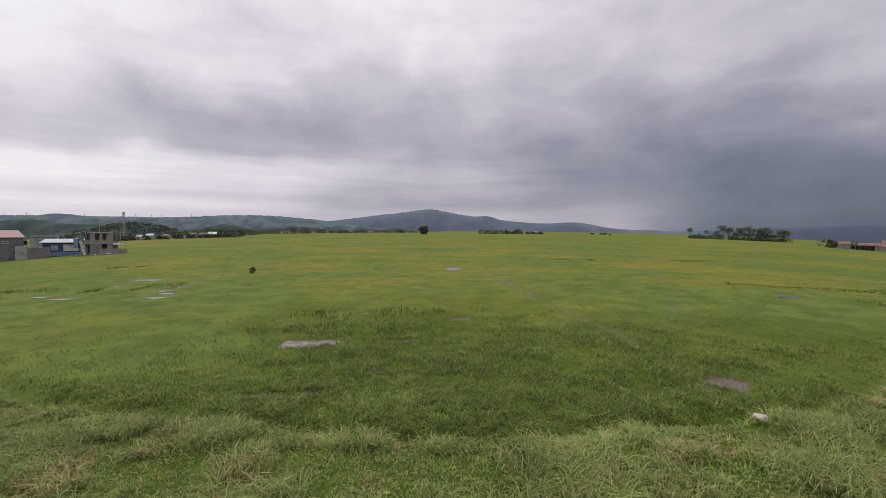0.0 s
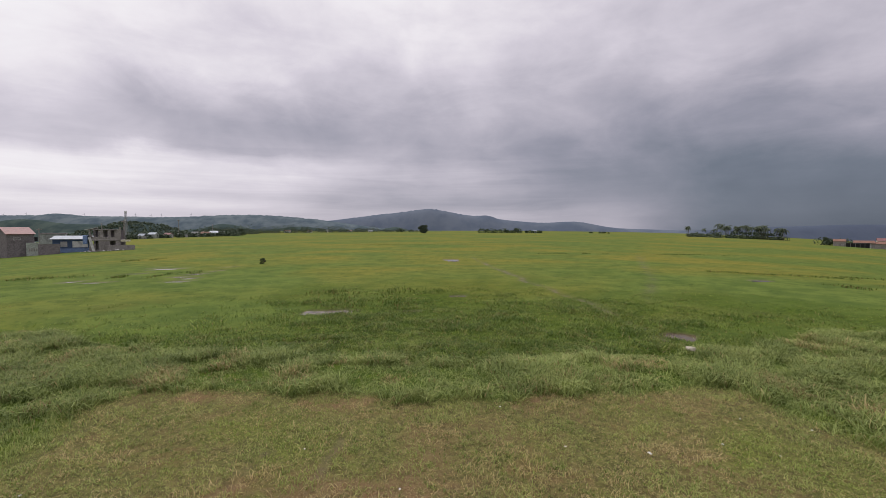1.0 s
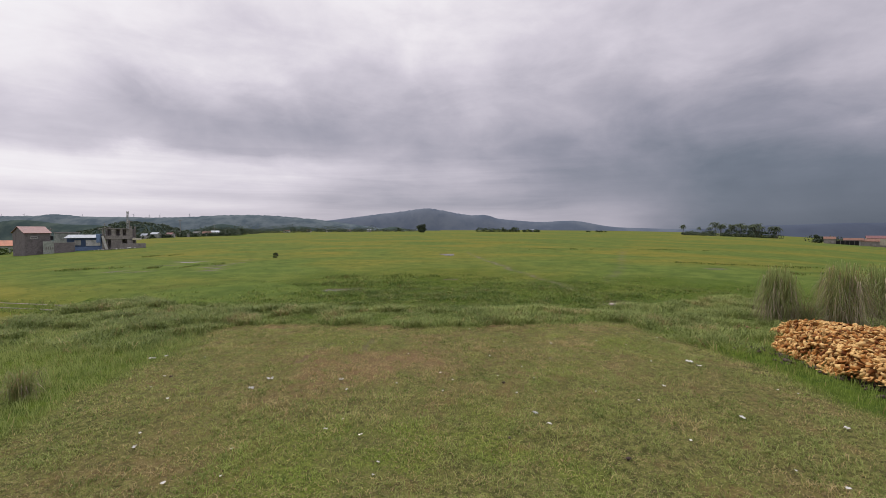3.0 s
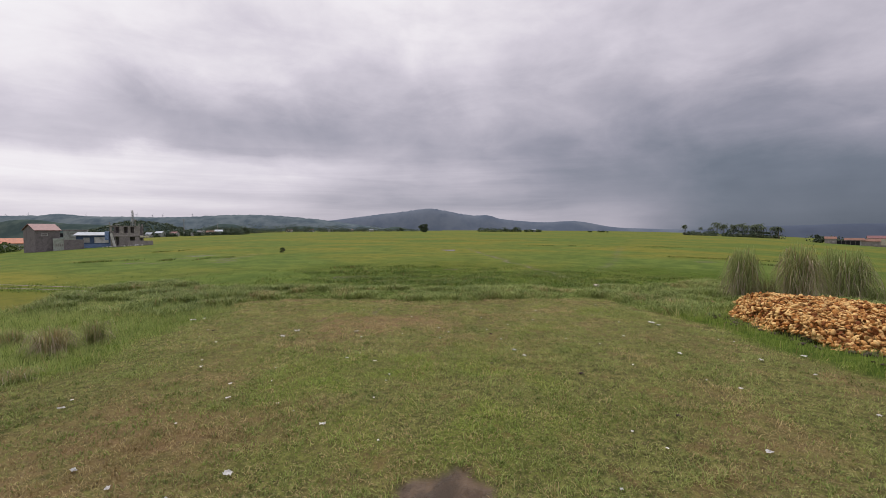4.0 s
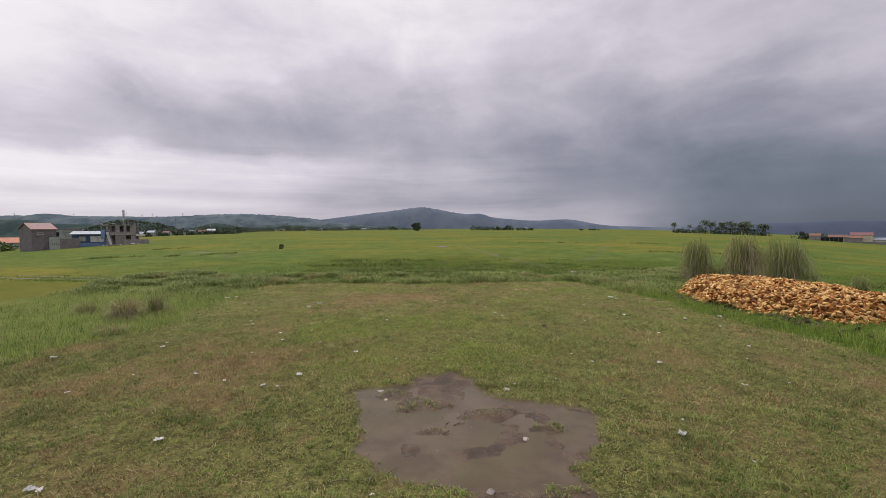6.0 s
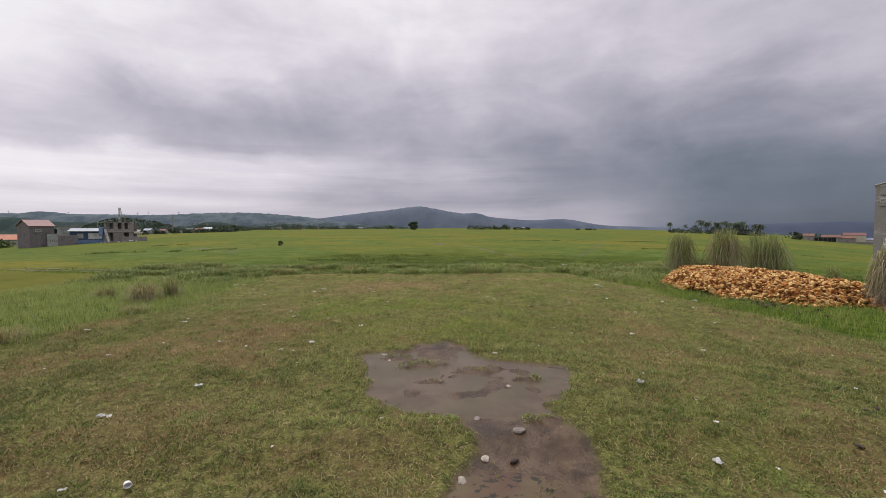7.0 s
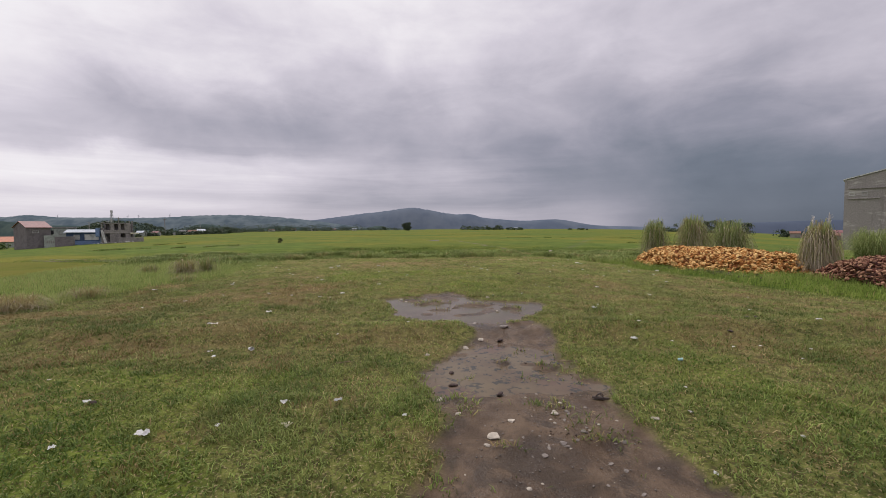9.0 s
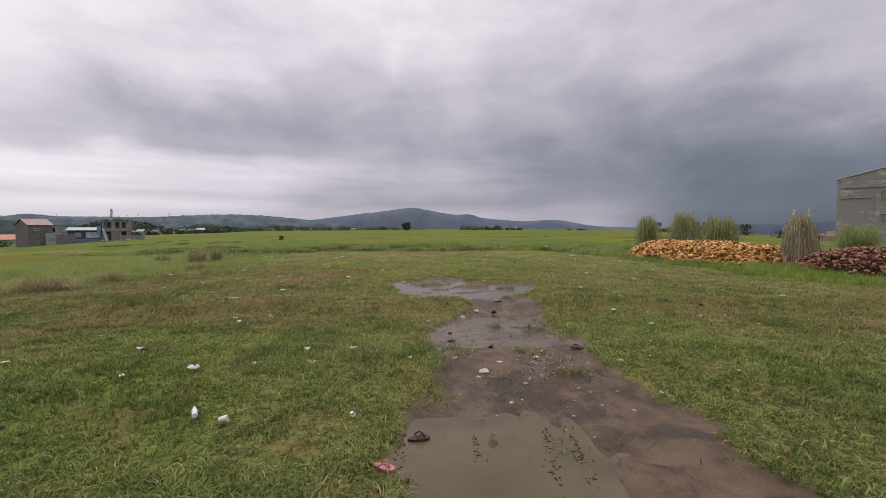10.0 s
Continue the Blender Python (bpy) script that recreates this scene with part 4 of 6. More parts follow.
def on_ground(x, y, sink=0.0):
    """The ground's height under a place, off its mesh."""
    i, j = int(np.clip(np.searchsorted(xs, x) - 1, 0, nx - 2)), int(np.clip(np.searchsorted(ys, y) - 1, 0, ny - 2))
    u, v = (x - xs[i]) / (xs[i + 1] - xs[i]), (y - ys[j]) / (ys[j + 1] - ys[j])
    return float((gz[j, i] * (1 - u) + gz[j, i + 1] * u) * (1 - v) + (gz[j + 1, i] * (1 - u) + gz[j + 1, i + 1] * u) * v) - sink


def palm(seed):
    g = np.random.default_rng(seed)
    root = thing("coconut_palm", pose(0, 0, 0), "slender coconut palm in a distant grove", "palm", "palms in the grove")
    bm = bmesh.new()
    bend, tall = g.normal(0, 0.9, 2), g.uniform(15, 19)
    prev = Vector((0, 0, -1.0))
    for i in range(1, 6):
        t = i / 5
        q = Vector((bend[0] * t * t, bend[1] * t * t, tall * t))
        rod(bm, prev, q, 0.30 - 0.12 * (t - 0.2), 0.30 - 0.12 * t, 6)
        prev = q
    part("trunk", bm, BARK, root)
    vs, fs = [], []
    for k in range(17):
        a, rise = g.uniform(0, 6.2832), g.uniform(-0.5, 1.1)
        L = g.uniform(4.6, 6.0)
        side = Vector((-math.sin(a), math.cos(a), 0))
        for i in range(9):
            t = (i + 0.6) / 9
            spine = prev + Vector((math.cos(a) * L * t * (1 - 0.2 * t), math.sin(a) * L * t * (1 - 0.2 * t), L * (rise * t - 1.0 * t * t)))
            nxt = prev + Vector((math.cos(a) * L * (t + .13), math.sin(a) * L * (t + .13), L * (rise * (t + .1) - 1.0 * (t + .1) ** 2)))
            w = 1.0 * math.sin(math.pi * min(0.95, 0.12 + t * 0.8)) + 0.1
            for sgn in (-1, 1):
                n = len(vs)
                vs += [spine, nxt, nxt + side * sgn * w + Vector((0, 0, -0.55 * w))]
                fs.append((n, n + 1, n + 2))
    fr = new("fronds", mesh_from("fronds", [tuple(v) for v in vs], fs, PALM_LEAF))
    fr.parent = root
    return root


g_far = np.random.default_rng(33)
palms = [palm(s) for s in (101, 102, 103, 104)]
spots = [(352 + 3 * i, 628 + g_far.uniform(-6, 14)) for i in range(3)] + [(380 + g_far.uniform(0, 30), 640 + g_far.uniform(-5, 25)) for _ in range(4)] + [(416 + 92 * i / 35 + g_far.normal(0, 1.2), 640 + g_far.uniform(0, 45)) for i in range(36)]
for i, (x, y) in enumerate(spots):
    k = 0.62 if 3 <= i < 7 else 0.72 if i < 3 else g_far.uniform(0.8, 1.05)
    m = pose(x, y, on_ground(x, y) + 1.0, 0, 0, g_far.uniform(0, 360)) @ Matrix.Scale(k, 4)
    if i < 4:
        palms[i].matrix_world = m
    else:
        copy_thing(palms[i % 4], m).scale = (k, k, k)


def belt(name, pts, per, size, mat, label, seed, flatten=0.8):
    """A far strip of trees or scrub, too thick to count."""
    v, q = leaf_cloud(pts, per, size, seed, flatten)
    return tagged(new(name, mesh_from(name, v, q, mat)), label, "woods", kind="stuff")


def strip(x0, y0, x1, y1, n, r0, r1, seed, jitter=8.0, lift=0.55):
    g = np.random.default_rng(seed)
    out = []
    for i in range(n):
        t = (i + g.uniform(0, 1)) / n
        x, y = x0 + (x1 - x0) * t + g.normal(0, 1.5), y0 + (y1 - y0) * t + g.normal(0, jitter)
        r = r0 + (r1 - r0) * g.random() ** 2
        out.append((x, y, on_ground(x, y) + r * lift, r))
    return out


belt("grove_undergrowth", strip(352, 632, 512, 662, 90, 3.2, 7.5, 201, 8) + [(x, y, z + 6, r * 0.8) for x, y, z, r in strip(425, 645, 512, 665, 26, 3.0, 4.5, 231, 8)], 60, 1.5, LEAF_HAZED, "dark scrub under the coconut palms", 202)
belt("village_trees", strip(-282, 376, -196, 420, 54, 2.0, 4.2, 241, 4) + strip(-335, 430, -250, 580, 80, 3.5, 7.0, 203, 18) + strip(-300, 560, -330, 690, 60, 5, 9, 204, 20) + strip(-330, 700, -150, 1000, 150, 5, 12, 205, 25) + strip(-150, 1000, -60, 1050, 26, 4, 8, 206, 20), 60, 1.4, LEAF_HAZED, "broken belt of trees and scrub round a distant village", 207)
belt("far_hedge", strip(74, 885, 158, 885, 22, 4.0, 8.0, 208, 6) + strip(170, 900, 205, 900, 8, 3.0, 4.5, 209, 4) + strip(330, 1000, 380, 1000, 6, 2, 3, 210, 4), 70, 1.8, LEAF, "clump of dark trees standing in the far grassland", 211)
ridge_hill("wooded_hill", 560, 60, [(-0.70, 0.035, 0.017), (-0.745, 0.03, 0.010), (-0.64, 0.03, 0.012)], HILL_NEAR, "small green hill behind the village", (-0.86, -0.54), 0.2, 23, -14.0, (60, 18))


def hill_cover():
    g = np.random.default_rng(77)
    out = []
    for i in range(230):
        u, v = g.uniform(-0.82, -0.57), g.uniform(-0.5, 0.1)
        top = 560 * (0.017 * math.exp(-0.5 * ((u + 0.70) / 0.035) ** 2) + 0.010 * math.exp(-0.5 * ((u + 0.745) / 0.03) ** 2) + 0.012 * math.exp(-0.5 * ((u + 0.64) / 0.03) ** 2))
        body = max(0.0, (math.exp(-2.2 * v * v) - math.exp(-2.2)) / (1 - math.exp(-2.2)))
        out.append((u * 560, 560 + 60 * v, top * body - 14 * (1 - body) + 0.6, g.uniform(1.6, 3.2)))
    return out


belt("hill_woods", hill_cover(), 40, 1.3, LEAF_HAZED, "small trees covering the low hill behind the village", 213)
belt("right_scrub", strip(345, 396, 372, 398, 14, 3.0, 6.0, 214, 4) + strip(372, 410, 400, 395, 10, 4.0, 6.0, 215, 6), 80, 1.2, LEAF_HAZED, "dark green scrub beside distant farmhouses", 216)
belt("village_scrub", strip(-190, 150, -150, 148, 14, 1.6, 3.2, 217, 5) + strip(-146, 143, -136, 148, 6, 1.5, 2.6, 218, 3), 90, 0.9, LEAF_LIGHT, "rank green bushes among the houses", 220)

lone = tree("lone_tree", 14.0, 15.0, 301, LEAF_HAZED, "lone spreading dark tree in the middle of the grassland", 130, 0.2, 22)
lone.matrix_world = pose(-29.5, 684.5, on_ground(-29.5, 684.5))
t1 = tree("field_tree", 11.0, 12.0, 303, LEAF_HAZED, "round dark tree at the edge of the far grassland", 90, 0.2, 16, group="far field trees")
t1.matrix_world = pose(148, 884, on_ground(148, 884))
for x, y, k in ((128, 886, 0.7), (-95, 1010, 0.9), (352, 399, 0.75), (-205, 450, 0.7)):
    copy_thing(t1, pose(x, y, on_ground(x, y), 0, 0, 77 * k) @ Matrix.Scale(k, 4)).scale = (k, k, k)
# bush shape added in place of an unidentified dark blob in the grass
bush = tree("dark_bush", 1.05, 0.95, 305, LEAF, "small dark bush shape standing in for an unclear dark blob in the marsh", 90, 0.05, 14, category="bush")
bush.matrix_world = pose(-27.2, 62.6, on_ground(-27.2, 62.6))


# ---- houses ----
def window(parent, x, y, z, w, h, frame_mat=WHITEWASH, bars=0, name="window"):
    """A frame in a wall that faces -y; a near-black sheet paints the unlit room."""
    fr = bmesh.new()
    box(fr, x - w / 2 - 0.08, x + w / 2 + 0.08, y - 0.06, y + 0.1, z - 0.1, z), box(fr, x - w / 2 - 0.08, x + w / 2 + 0.08, y - 0.06, y + 0.1, z + h, z + h + 0.1)
    box(fr, x - w / 2 - 0.08, x - w / 2, y - 0.06, y + 0.1, z, z + h), box(fr, x + w / 2, x + w / 2 + 0.08, y - 0.06, y + 0.1, z, z + h)
    f = part(name, fr, frame_mat, parent)
    part("pane", boxed(x - w / 2, x + w / 2, y + 0.02, y + 0.06, z, z + h), DARK, f)
    for i in range(bars):
        part("bar", boxed(x - w / 2, x + w / 2, y - 0.03, y + 0.0, z + h * (i + 0.5) / bars - 0.03, z + h * (i + 0.5) / bars + 0.03), frame_mat, f)
    return f


def gable_roof(parent, w, d, z, rise, mat, over=0.35, thick=0.12, ridge_x=True, sheets=True):
    """Two sloping sheets with thickness; the ridge along x, or along y."""
    for sgn in (-1, 1):
        bm = bmesh.new()
        half = (d if ridge_x else w) / 2 + over
        along = (w if ridge_x else d) / 2 + over
        drop = rise * half / (half - over)
        a, b = (0, z + rise), (sgn * half, z + rise - drop)
        pts = [a, b, (b[0], b[1] + thick), (a[0], a[1] + thick)]
        if sgn > 0:
            pts = pts[::-1]
        prism(bm, pts, -along, along)
        if ridge_x:
            bmesh.ops.rotate(bm, verts=bm.verts, cent=(0, 0, 0), matrix=Matrix.Rotation(radians(90), 3, "Z"))
        bmesh.ops.recalc_face_normals(bm, faces=bm.faces)
        part("roof", bm, mat, parent)


def house(name, x, y, turn, w, d, h, rise, wall, roof, label, group="", windows=(), door=None, ridge_x=True, base=1.2, gable=True):
    """A plain house: walls with gables, roof sheets, windows in its front."""
    root = thing(name, pose(x, y, on_ground(x, y), 0, 0, turn), label, "house", group)
    bm = bmesh.new()
    t = 0.2
    box(bm, -w / 2, w / 2, -d / 2, -d / 2 + t, -base, h), box(bm, -w / 2, w / 2, d / 2 - t, d / 2, -base, h)
    box(bm, -w / 2, -w / 2 + t, -d / 2 + t, d / 2 - t, -base, h), box(bm, w / 2 - t, w / 2, -d / 2 + t, d / 2 - t, -base, h)
    if gable and ridge_x:
        for sx in (-w / 2, w / 2 - t):
            q = bmesh.new()
            prism(q, [(-d / 2, h), (d / 2, h), (0, h + rise)], sx, sx + t)
            bmesh.ops.rotate(q, verts=q.verts, cent=(0, 0, 0), matrix=Matrix.Rotation(radians(-90), 3, "Z"))
            tmp = bpy.data.meshes.new("gable")
            q.to_mesh(tmp)
            q.free()
            bm.from_mesh(tmp)
    elif gable:
        for sy in (-d / 2, d / 2 - t):
            prism(bm, [(-w / 2, h), (w / 2, h), (0, h + rise)], sy, sy + t)
    bmesh.ops.recalc_face_normals(bm, faces=bm.faces)
    part("wall", bm, wall, root)
    gable_roof(root, w, d, h, rise, roof, ridge_x=ridge_x)
    for wx, wz, ww, wh in windows:
        window(root, wx, -d / 2, wz, ww, wh)
    if door is not None:
        part("door", boxed(door - 0.45, door + 0.45, -d / 2 - 0.05, -d / 2 + 0.02, 0, 2.1), DARK, root)
    return root


grey = house("grey_house", -128.9, 129.5, 60, 6.2, 9.5, 6.9, 1.9, HOLLOW, RED_ROOF, "tall bare grey block house with a dull red roof", windows=((-0.9, 5.2, 1.5, 0.5),))
part("annex", boxed(3.1, 4.4, -3.2, 2.5, -1.2, 4.2, 0.03), HOLLOW, grey)
# near-black block painted as the shade of a balcony
part("balcony_shade", boxed(3.1, 4.3, -3.6, -2.2, 4.6, 5.9, 0.05), DARK, grey)

orange = house("orange_roofed_house", -182, 178, 40, 13, 9, 2.8, 2.0, PALE_WALL, ORANGE_ROOF, "low house with a bright orange sheet roof", windows=((-3, 0.9, 1.4, 1.1), (3, 0.9, 1.4, 1.1)))

gate = thing("gate_wall", pose(-122.6, 128.6, on_ground(-122.6, 128.6), 0, 0, 40), "pale painted wall piece with a barred opening", "wall")
part("wall", boxed(-1.5, 1.5, -0.1, 0.1, -1.2, 3.9, 0.02), PALE_WALL, gate)
for i in range(4):
    part("opening", boxed(-0.9 + 0.5 * i, -0.6 + 0.5 * i, -0.13, -0.08, 1.3, 2.2), CONCRETE, gate)
yard = thing("yard_wall", pose(-119.5, 130.5, on_ground(-119.5, 130.5), 0, 0, 30), "bare hollow-block yard wall", "wall")
part("wall", boxed(-2.5, 2.6, -0.1, 0.1, -1.2, 3.1, 0.02), HOLLOW, yard)
part("coping", boxed(-2.55, 2.65, -0.14, 0.14, 3.1, 3.22), CONCRETE, yard)

low = thing("flat_roofed_house", pose(-131.5, 147.0, on_ground(-131.5, 147.0), 0, 0, 35), "pale plastered house with a flat roof and grey parapet", "house")
part("wall", boxed(-3.8, 2.6, -3, 3, -1.5, 6.2, 0.04), PALE_WALL, low)
part("parapet", boxed(-4.0, 2.8, -3.2, 3.2, 6.2, 6.55, 0.03), CONCRETE, low)
part("extension", boxed(2.6, 9.0, -2.0, 3, -1.5, 5.0, 0.04), PALE_WALL, low)
part("roof", boxed(2.4, 9.4, -2.4, 3.2, 5.0, 5.2), TIN, low)
window(low, -1.0, -3.0, 4.0, 1.8, 1.2, CONCRETE)
window(low, -2.6, -3.0, 1.2, 1.0, 1.2, CONCRETE)

shack = thing("blue_shack", pose(-120.6, 140.6, on_ground(-120.6, 140.6), 0, 0, 28), "low blue sheet-walled shack under a long tin roof", "shack")
part("wall", boxed(-4.6, 4.6, -2.5, 2.5, -1.2, 4.2, 0.03), BLUE, shack)
bm = bmesh.new()
prism(bm, [(-3.4, 4.2), (2.9, 5.2), (2.9, 5.32), (-3.4, 4.32)], -5.2, 5.2)
bmesh.ops.rotate(bm, verts=bm.verts, cent=(0, 0, 0), matrix=Matrix.Rotation(radians(90), 3, "Z"))
bmesh.ops.recalc_face_normals(bm, faces=bm.faces)
part("roof", bm, TIN, shack)
part("skirt", boxed(-4.0, 4.7, -2.62, -2.5, 0.0, 1.3), BLUE_TARP, shack, "paler blue lower sheets")
part("banner", boxed(-2.6, -0.9, -2.58, -2.5, 1.8, 3.5), WHITEWASH, shack, "white sheet hung on the wall")
part("curtain", boxed(0.4, 4.3, -2.58, -2.5, 1.6, 3.6), FILM, shack, "grey tarpaulin covering the opening")

shell = thing("unfinished_house", pose(-108.6, 139.6, on_ground(-108.6, 139.6), 0, 0, 26), "unfinished two-storey raw concrete house with open bays", "house")
for z0, z1, nm in ((-1.3, 0.25, "plinth"), (3.3, 3.7, "floor_slab"), (6.6, 6.9, "roof_slab")):
    part(nm, boxed(-4.0, 4.2 if z0 < 5 else 3.2, -3.6, 3.6, z0, z1, 0.03), CONCRETE, shell)
for cx in (-3.8, -1.4, 1.2, 4.0):
    for cy in (-3.3, 3.3):
        part("column", boxed(cx - 0.2, cx + 0.2, cy - 0.2, cy + 0.2, 0.25, 7.6 if cx > 3 else 6.9), CONCRETE, shell)
for x0, x1, z0, z1 in ((-4.0, -2.4, 0.25, 2.2), (-1.2, 1.0, 0.25, 3.3), (2.8, 4.3, 0.25, 3.3), (-3.9, -3.1, 3.7, 5.2), (-1.2, -0.3, 3.7, 6.6), (0.8, 1.6, 3.7, 6.6), (2.6, 4.3, 3.7, 6.6), (-3.9, 4.1, 3.7, 4.5)):
    part("wall", boxed(x0, x1, -3.5 + 0.01 * x0, -3.3, z0, z1), CONCRETE, shell)
part("back_wall", boxed(-4.3, 4.3, 3.3, 3.5, 0.25, 6.6), HOLLOW, shell)
part("stair_stringer", prism(bmesh.new(), [(-3.0, 0.0), (-2.3, 0.0), (-3.3, 4.4), (-4.0, 4.4)], -4.6, -4.35), WHITEWASH, shell, "white board leaning on the front")
part("canopy_sheet", prism(bmesh.new(), [(-5.0, 6.6), (-2.2, 7.3), (-2.2, 7.4), (-5.0, 6.75)], -3.8, 1.0), WHITEWASH, shell, "pale loose roofing sheet")
part("front_wall", boxed(0.5, 8.2, -5.4, -5.2, -1.2, 1.9, 0.02), CONCRETE, shell)
part("side_roof", boxed(4.4, 6.6, -4.6, -2.2, 3.0, 3.5), CREAM, shell)
part("tarpaulin", boxed(-5.6, -4.4, -3.4, 1.0, 2.2, 5.0, 0.1), BLUE_TARP, shell, "blue tarpaulin hung at the side")


def boulder(name, r, mat, label, seed, category="stone", group="", flat=0.7):
    g = np.random.default_rng(seed)
    bm = bmesh.new()
    bmesh.ops.create_icosphere(bm, subdivisions=2, radius=r)
    cuts = [Vector(c).normalized() for c in g.normal(size=(7, 3))]
    for v in bm.verts:
        for c in cuts:
            over = v.co.dot(c) - r * 0.62
            if over > 0:
                v.co -= c * over
        v.co *= g.uniform(0.95, 1.05)
        v.co.z *= flat
    return tagged(part(name, bm, mat, None, label), label, category, group)


for i in range(9):
    a = -105 + 0.8 * i - (11 if i > 5 else 0)
    b = 133.2 + 0.5 * i + 0.4 * math.sin(i * 9.0) - (4 if i > 5 else 0)
    ob = boulder("rubble_heap", 0.35 + 0.15 * math.sin(i * 5.0), WHITEWASH, "heap of pale rubble in front of the unfinished house", 400 + i, "rubble", "rubble heaps")
    ob.matrix_world = pose(a, b, on_ground(a, b) + 0.2, 0, 0, 50 * i)

white = thing("white_shed", pose(-238, 412, on_ground(-238, 412), 0, 0, 10), "long white-walled shed at the field's edge", "shed")
part("wall", boxed(-8.5, 8.5, -3, 3, -1.5, 2.6, 0.05), WHITEWASH, white)
part("roof", boxed(-8.8, 4, -3.3, 3.3, 2.6, 2.9), TIN, white)
part("tall_end", boxed(4, 8.6, -3.1, 3.1, 2.6, 5.0, 0.05), WHITEWASH, white)
vg = np.random.default_rng(12)
for i, (x, y, w) in enumerate([(-255, 388, 9), (-246, 395, 8), (-262, 384, 7), (-228, 425, 11), (-222, 428, 9), (-300, 560, 12), (-318, 640, 13), (-280, 800, 14), (-230, 900, 15), (-196, 940, 12), (-160, 985, 13), (-255, 850, 12), (190, 905, 9), (-325, 700, 12)]):
    house("village_house", x, y, vg.uniform(-20, 30), w * 0.75, w * 0.55, vg.uniform(2.8, 3.8), 1.5, WHITEWASH if i % 3 else PALE_WALL, (TIN, RED_ROOF, TIN, RUST_ROOF)[i % 4], "small pale village house among trees", "village houses", ((-w / 4, 1.0, 1.3, 1.2), (w / 4, 1.0, 1.3, 1.2)))

# farmhouses under the storm cloud
house("red_roofed_farmhouse", 384, 376, -40, 15, 9, 7.4, 2.2, CREAM, RED_ROOF, "two-storey farmhouse with a red roof", "distant farmhouses", ((-5, 4.8, 1.8, 1.2), (0, 3.8, 1.8, 1.2), (5, 3.8, 1.8, 1.2), (-5, 0.9, 1.8, 1.4), (4, 0.9, 1.8, 1.4)))
for x, y, w, rf in ((366, 380, 13, RUST_ROOF), (374, 373, 12, RUST_ROOF), (395, 366, 14, TIN), (352, 388, 8, RUST_ROOF)):
    house("farm_shed", x, y, -40, w, 7, 4.4, 1.8, WHITEWASH if w > 12 else CONCRETE, rf, "low farm shed with a weathered roof", "distant farm sheds", ((-w / 4, 0.9, 1.2, 1.0), (w / 4, 0.9, 1.2, 1.0)))
fence = thing("dark_fence", pose(359, 378, on_ground(359, 378), 0, 0, -25), "long dark netting fence on posts", "fence")
part("netting", boxed(-8, 8, -0.05, 0.05, -0.5, 3.6), DARK, fence)
for i in range(6):
    part("post", boxed(-8 + 3.2 * i - 0.1, -8 + 3.2 * i + 0.1, -0.2, -0.06, -0.5, 4.0), CONCRETE, fence)
farm_wall = thing("farm_wall", pose(378, 366, on_ground(378, 366), 0, 0, -45), "low grey boundary wall before the farmhouses", "wall")
part("wall", boxed(-24, 26, -0.1, 0.1, -1.0, 1.5), CONCRETE, farm_wall)

# the cement building beside the lot
cement = thing("cement_building", pose(58.35, 38.5, -1.2, 0, 0, -46.8), "tall bare cement-plastered building with a sloping roof edge", "building")
bm = bmesh.new()
prism(bm, [(0, 0), (22, 0), (22, 9.7), (11, 12.65), (0, 9.7)], 0, 11)
bmesh.ops.recalc_face_normals(bm, faces=bm.faces)
part("wall", bm, CEMENT, cement)
for s in (-1, 1):
    bm = bmesh.new()
    x0, x1 = (-0.15, 11) if s < 0 else (22.15, 11)
    z0 = 9.7 - 0.15 * 0.268
    pts = [(x0, z0 + 0.03), (x1, 12.68), (x1, 12.82), (x0, z0 + 0.17)]
    prism(bm, pts, -0.15, 11.15)
    bmesh.ops.recalc_face_normals(bm, faces=bm.faces)
    part("roof", bm, WHITEWASH, cement, "pale metal roof edge")
for z, x0, x1 in ((8.4, 0.5, 21), (7.0, 0.4, 3.6), (4.7, 4.4, 9)):
    part("cornice", boxed(x0, x1, -0.14, 0.02, z, z + 0.16, 0.03), CONCRETE, cement, "rough cement ledge")
for x in (0.75, 2.05):
    window(cement, x, 0.0, 7.55, 0.42, 0.36, WHITEWASH, 0)
window(cement, 5.4, 0.0, 6.75, 1.7, 1.1, CONCRETE, 4)
window(cement, 5.3, 0.0, 3.9, 1.2, 0.8, CONCRETE, 0)
window(cement, 9.5, 0.0, 6.75, 1.7, 1.1, CONCRETE, 4)
for x in (3.5, 7.6):
    part("pilaster", boxed(x, x + 0.35, -0.03, 0.02, 0.0, 7.5), CEMENT, cement)


# ---- masts and poles ----
mast = thing("lattice_mast", pose(-315.6, 439.5, on_ground(-315.6, 439.5)), "tall steel lattice communication mast", "mast")
H = 21.9 - on_ground(-315.6, 439.5)
for sx in (-1, 1):
    for sy in (-1, 1):
        part("leg", rod(bmesh.new(), (1.5 * sx, 1.5 * sy, -1), (0.55 * sx, 0.55 * sy, H), 0.22, 0.16, 5), STEEL, mast)
for i in range(9):
    z0, z1 = H * i / 9, H * (i + 1) / 9
    w0, w1 = 1.5 - 0.95 * i / 9, 1.5 - 0.95 * (i + 1) / 9
    bm = bmesh.new()
    for sy in (-1, 1):
        rod(bm, (-w0, w0 * sy, z0), (w1, w1 * sy, z1), 0.1, None, 4), rod(bm, (w0, w0 * sy, z0), (-w1, w1 * sy, z1), 0.1, None, 4)
    part("brace", bm, STEEL, mast)
